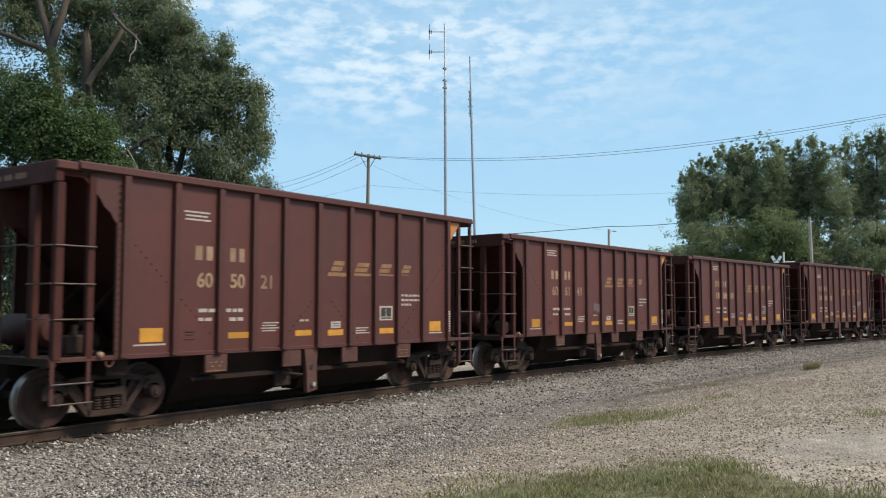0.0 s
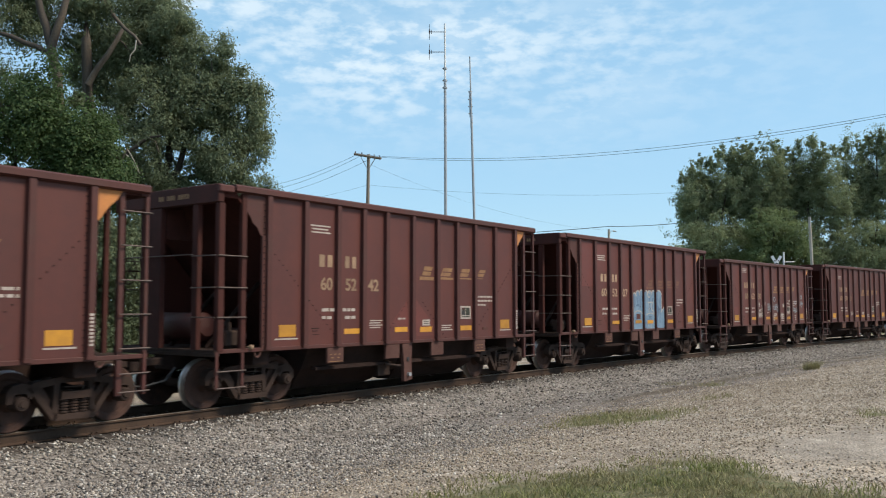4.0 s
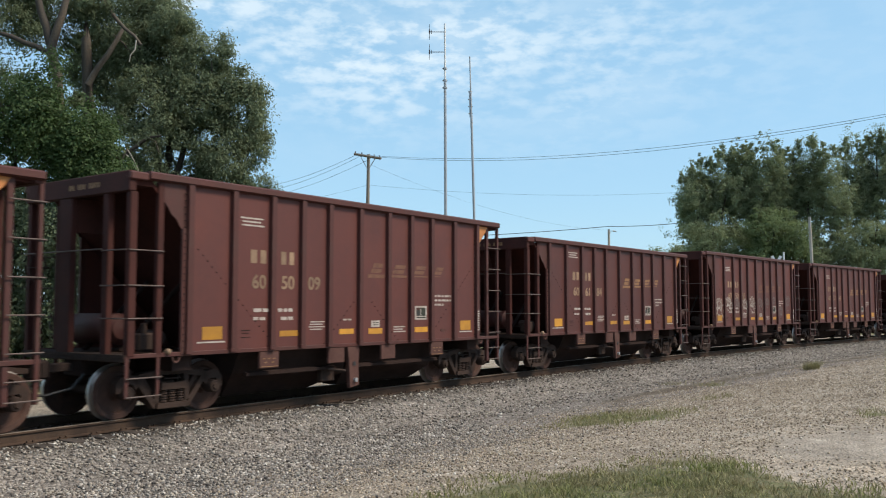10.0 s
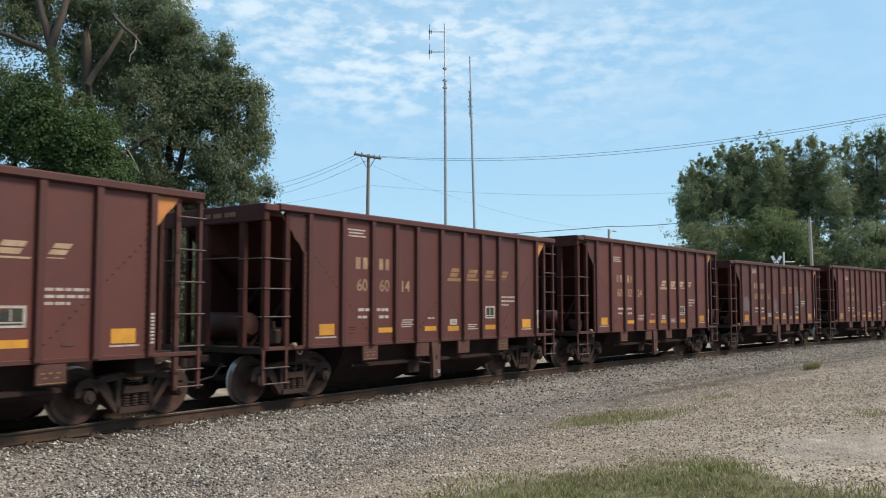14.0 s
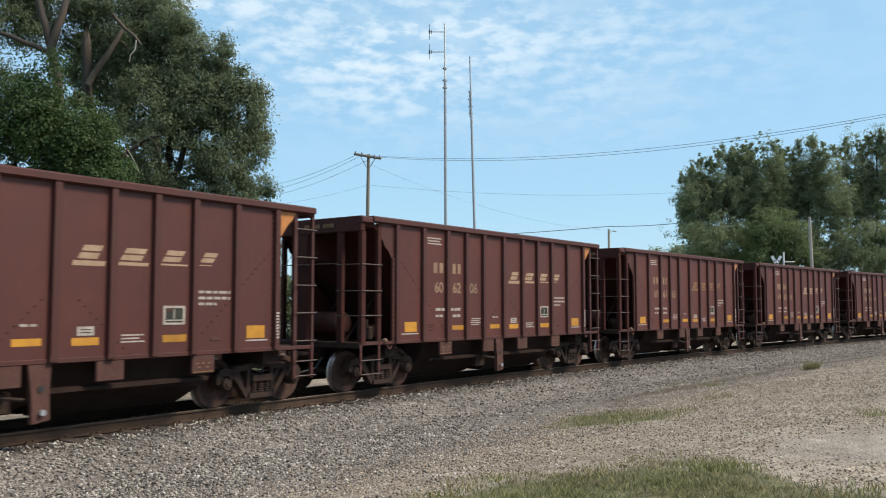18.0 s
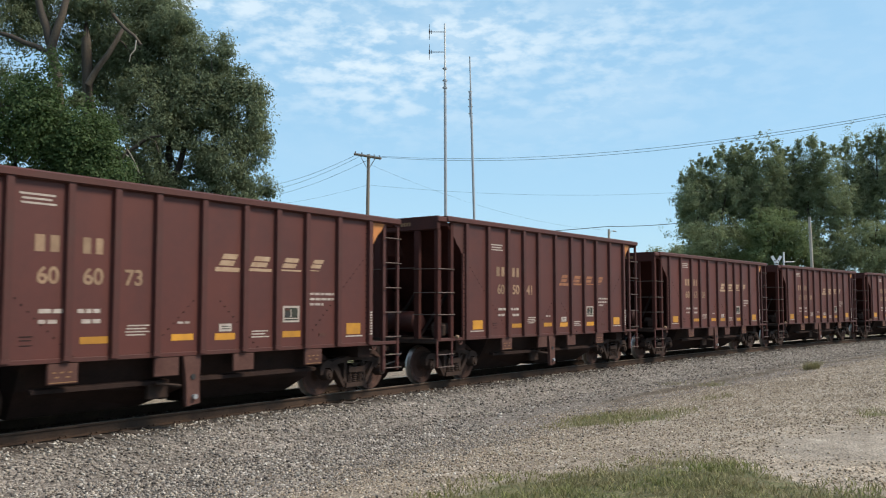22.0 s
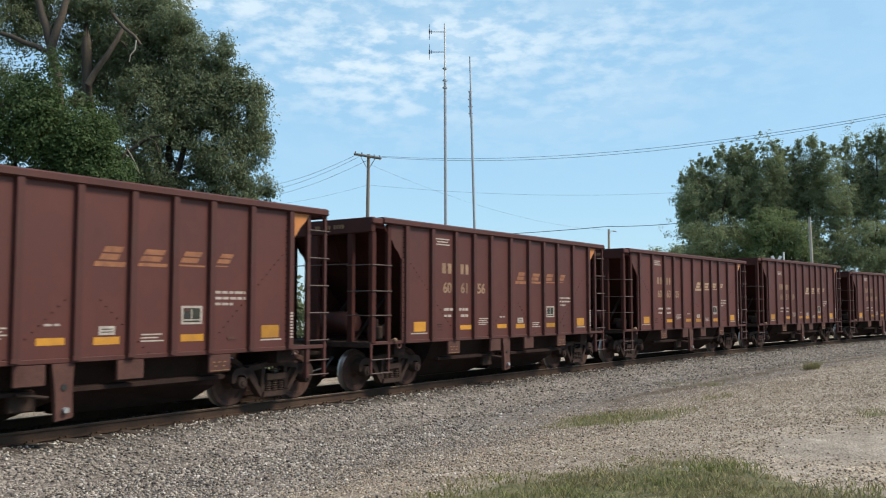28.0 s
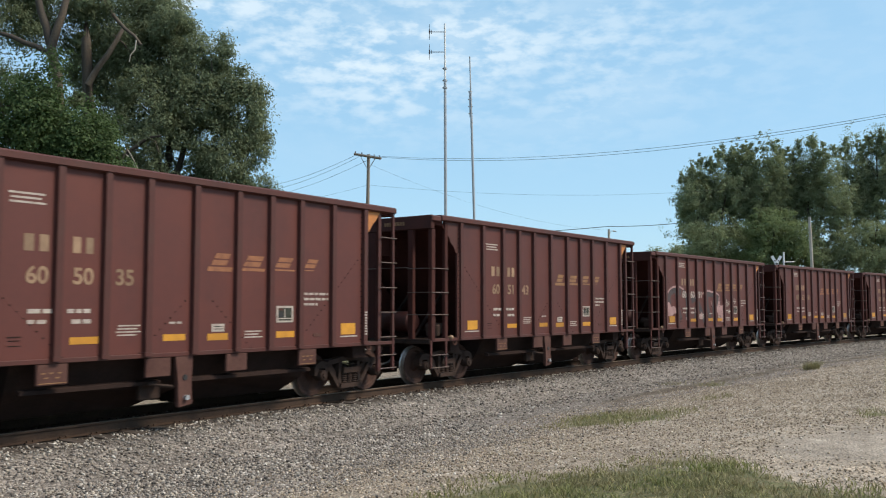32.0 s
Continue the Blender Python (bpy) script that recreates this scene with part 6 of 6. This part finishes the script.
    rod(bm, (x - 0.05, y - 0.14, 8.5), (x + 0.02, y - 0.14, 9.2), 0.03, seg=6)
    part("conduit", bm, GALV, p)
    tagged(p, "pale weathered pole standing before the maples", "utility pole")
    # far street lamp
    x, y = 17.55, 90.0
    p = new("street_lamp")
    bm = bmesh.new()
    limb(bm, [(x, y, gz(x, y) - 0.2), (x, y, 10.1)], 0.16, 0.12, seg=8)
    part("pole", bm, PALEWOOD, p, smooth=60)
    bm = bmesh.new()
    limb(bm, [(x, y, 9.5), (x + 0.25, y, 9.9), (x + 0.6, y, 9.9)], 0.03, 0.03, seg=6)
    part("arm", bm, GALV, p)
    bm = bmesh.new()
    rod(bm, (x + 0.45, y, 9.92), (x + 0.8, y, 9.86), 0.09, 0.06, seg=8)
    part("lamp_head", bm, GALV, p)
    tagged(p, "distant street lamp on a wooden pole", "street lamp")
    # level crossing signal beyond the train
    x, y = 23.10, 58.0
    s = new("crossing_signal")
    bm = bmesh.new()
    limb(bm, [(x, y, gz(x, y) - 0.1), (x + 0.1, y, 5.62)], 0.06, 0.06, seg=8)
    part("mast", bm, SIGNWHITE, s, smooth=60)
    for sgn in (-1, 1):
        bm = bmesh.new()
        c = Vector((x - 0.44, y - 0.1, 4.80))
        d = Vector((sgn * 0.5, 0, 0.87))
        u = Vector((0.87, 0, -sgn * 0.5))
        v = [bm.verts.new(c + d * a + u * b + Vector((0, e, 0))) for a in (-0.62, 0.62) for b in (-0.095, 0.095) for e in (-0.01 + 0.012 * sgn, 0.01 + 0.012 * sgn)]
        for f in ((0, 1, 3, 2), (4, 6, 7, 5), (0, 4, 5, 1), (2, 3, 7, 6), (0, 2, 6, 4), (1, 5, 7, 3)):
            bm.faces.new([v[i] for i in f])
        blade = part("crossbuck_blade", bm, SIGNWHITE, s)
        bm = bmesh.new()
        for k in (-0.3, 0.05, 0.25):
            q = c + d * k
            box(bm, q.x - 0.05, q.x + 0.05, y - 0.14, y - 0.125, q.z - 0.03, q.z + 0.03)
        part("writing_bar", bm, BLACK, blade)
    bm = bmesh.new()
    rod(bm, (x, y, 4.93), (x + 0.82, y, 4.95), 0.045, seg=6)
    part("cross_bar", bm, GALV, s)
    for dx in (0.15, 0.75):
        bm = bmesh.new()
        rod(bm, (x + dx, y - 0.08, 4.5), (x + dx, y + 0.04, 4.5), 0.16, seg=14)
        part("light_head", bm, BLACK, s)
    tagged(s, "white crossbuck level crossing signal on a post", "crossing signal")
    # wires
    for d in (0.0, 0.42):
        wire("power_line", (-4.5 - d * 2, 60.0, 12.50 + 0.3 * d), (27.5 + d, 34.0, 11.62 + d * 0.35), 1.52, 0.011, "sagging black power line")
    wire("power_line", (-5.3, 59.9, 10.5), (26.0, 66.0, 11.4), 0.78, 0.007, "thin sagging telephone line")
    wire("power_line", (17.55, 90.0, 10.4), (28.0, 86.0, 10.9), 0.25, 0.032, "taut black overhead line")
    wire("power_line", (-5.25, 60.0, 12.0), (17.55, 90.0, 10.0), 1.0, 0.006, "thin sagging telephone line")
    wire("power_line", (-5.4, 60.0, 10.5), (-21.0, 82.0, 11.6), 0.5, 0.007, "thin sagging telephone line")
    wire("power_line", (17.55, 90.0, 10.4), (-9.0, 96.0, 9.6), 0.3, 0.034, "taut black overhead line")
    for k, (dx, dz) in enumerate(((-0.95, 0.0), (-0.45, 0.02), (0.5, -0.05))):
        wire("power_line", (-5.3 + dx, 59.9, 12.6 + dz), (-21.0 + 0.4 * k, 82.0, 13.2 - 0.55 * k), 0.7, 0.012, "sagging black power line")


build_poles()

# ======== white yard fence behind the trees ========


def build_fence():
    f = new("yard_fence")
    y = 47.0
    bm = bmesh.new()
    box(bm, -0.68, 0.68, -0.02, 0.02, 0.12, 1.75, 0.01)
    for k in range(5):
        box(bm, -0.60 + k * 0.27, -0.48 + k * 0.27, -0.03, 0.03, 0.16, 1.70)
    panel = mesh_of("fence_panel", bm, SIGNWHITE)
    bm = bmesh.new()
    box(bm, -0.06, 0.06, -0.06, 0.06, 0.0, 1.9, 0.01)
    post = mesh_of("fence_post", bm, SIGNWHITE)
    for k in range(9):
        x = -17.4 + k * 1.5
        part("fence_post", post, None, f).location = (x, y, gz(x, y) - 0.02)
        if k < 8 and k != 3:
            part("fence_panel", panel, None, f).location = (x + 0.75, y, gz(x + 0.75, y))
    tagged(f, "white board fence of a yard behind the trees", "fence")


build_fence()

# ======== grass ========


def build_grass():
    rng = np.random.default_rng(77)
    def blades(name, n, x0, x1, y0, y1, hlo, hhi, label, power=1.0):
        x, y = rng.uniform(x0, x1, n), rng.uniform(y0, y1, n)
        P = np.column_stack([x, y])
        amt = grass_amount(x, y, lateral(P))
        patch = 0.5 + 0.45 * np.sin(x * 3.7 + y) * np.sin(y * 3.1 - x * 0.6) + 0.35 * np.sin(x * 9.1 - y * 4.0) * np.sin(y * 11.0 + x * 3.0)
        keep = rng.uniform(0, 1, n) < amt * np.clip(patch, 0.06, 1) * power
        P = P[keep]
        n = len(P)
        z = ground_height(P)
        h = rng.uniform(hlo, hhi, n)
        lean = rng.normal(size=(n, 2)) * 0.75 * h[:, None]
        a = rng.uniform(0, math.pi, n)
        w = 0.004 + 0.003 * rng.uniform(0, 1, n)
        dx, dy = np.cos(a) * w, np.sin(a) * w
        v0 = np.column_stack([P[:, 0] - dx, P[:, 1] - dy, z - 0.01])
        v1 = np.column_stack([P[:, 0] + dx, P[:, 1] + dy, z - 0.01])
        v2 = np.column_stack([P[:, 0] + lean[:, 0] * 0.4 + dx * 0.8, P[:, 1] + lean[:, 1] * 0.4 + dy * 0.8, z + h * 0.6])
        v3 = np.column_stack([P[:, 0] + lean[:, 0], P[:, 1] + lean[:, 1], z + h])
        v4 = np.column_stack([P[:, 0] + lean[:, 0] * 0.4 - dx * 0.8, P[:, 1] + lean[:, 1] * 0.4 - dy * 0.8, z + h * 0.6])
        V = np.stack([v0, v1, v2, v3, v4], 1)
        k = np.arange(n)[:, None] * 5
        F = np.concatenate([k + [0, 1, 2], k + [0, 2, 4], k + [4, 2, 3]], 1).reshape(-1, 3)
        me = bpy.data.meshes.new(name)
        me.vertices.add(n * 5)
        me.vertices.foreach_set("co", V.reshape(-1))
        me.loops.add(len(F) * 3)
        me.loops.foreach_set("vertex_index", F.reshape(-1).astype(np.int32))
        me.polygons.add(len(F))
        me.polygons.foreach_set("loop_start", np.arange(0, len(F) * 3, 3, dtype=np.int32))
        me.polygons.foreach_set("loop_total", np.full(len(F), 3, dtype=np.int32))
        me.update(calc_edges=True)
        me.materials.append(GRASS)
        tagged(new(name, me), label, "grass", kind="stuff")
    blades("grass", 130000, -2.5, 8.0, 6.0, 11.0, 0.015, 0.075, "dry green grass at the edge of the gravel", 0.9)
    blades("grass", 9000, 12.5, 14.2, 30.2, 32.0, 0.10, 0.36, "tuft of tall weeds at the edge of the ballast", 3.0)
    blades("grass", 90000, 1.8, 9.0, 12.5, 28.5, 0.03, 0.12, "low strip of weeds in the gravel")


build_grass()

# ======== motion of the train ========


def motions():
    times = [k * 0.5 for k in range(65)]
    for c, w in WAGONS.items():
        walk(w, [(t, wagon_pose(c, t)) for t in times])
    ticks = [k / 15.0 for k in range(481)]
    for w in WAGONS.values():
        for ob in w.children:
            if ob.name.startswith("wheelset"):
                x = ob.location.x
                walk(ob, [(t, pose(x, 0.0, 0.457, 0, math.degrees(ride(t) / 0.457), 0)) for t in ticks])


motions()
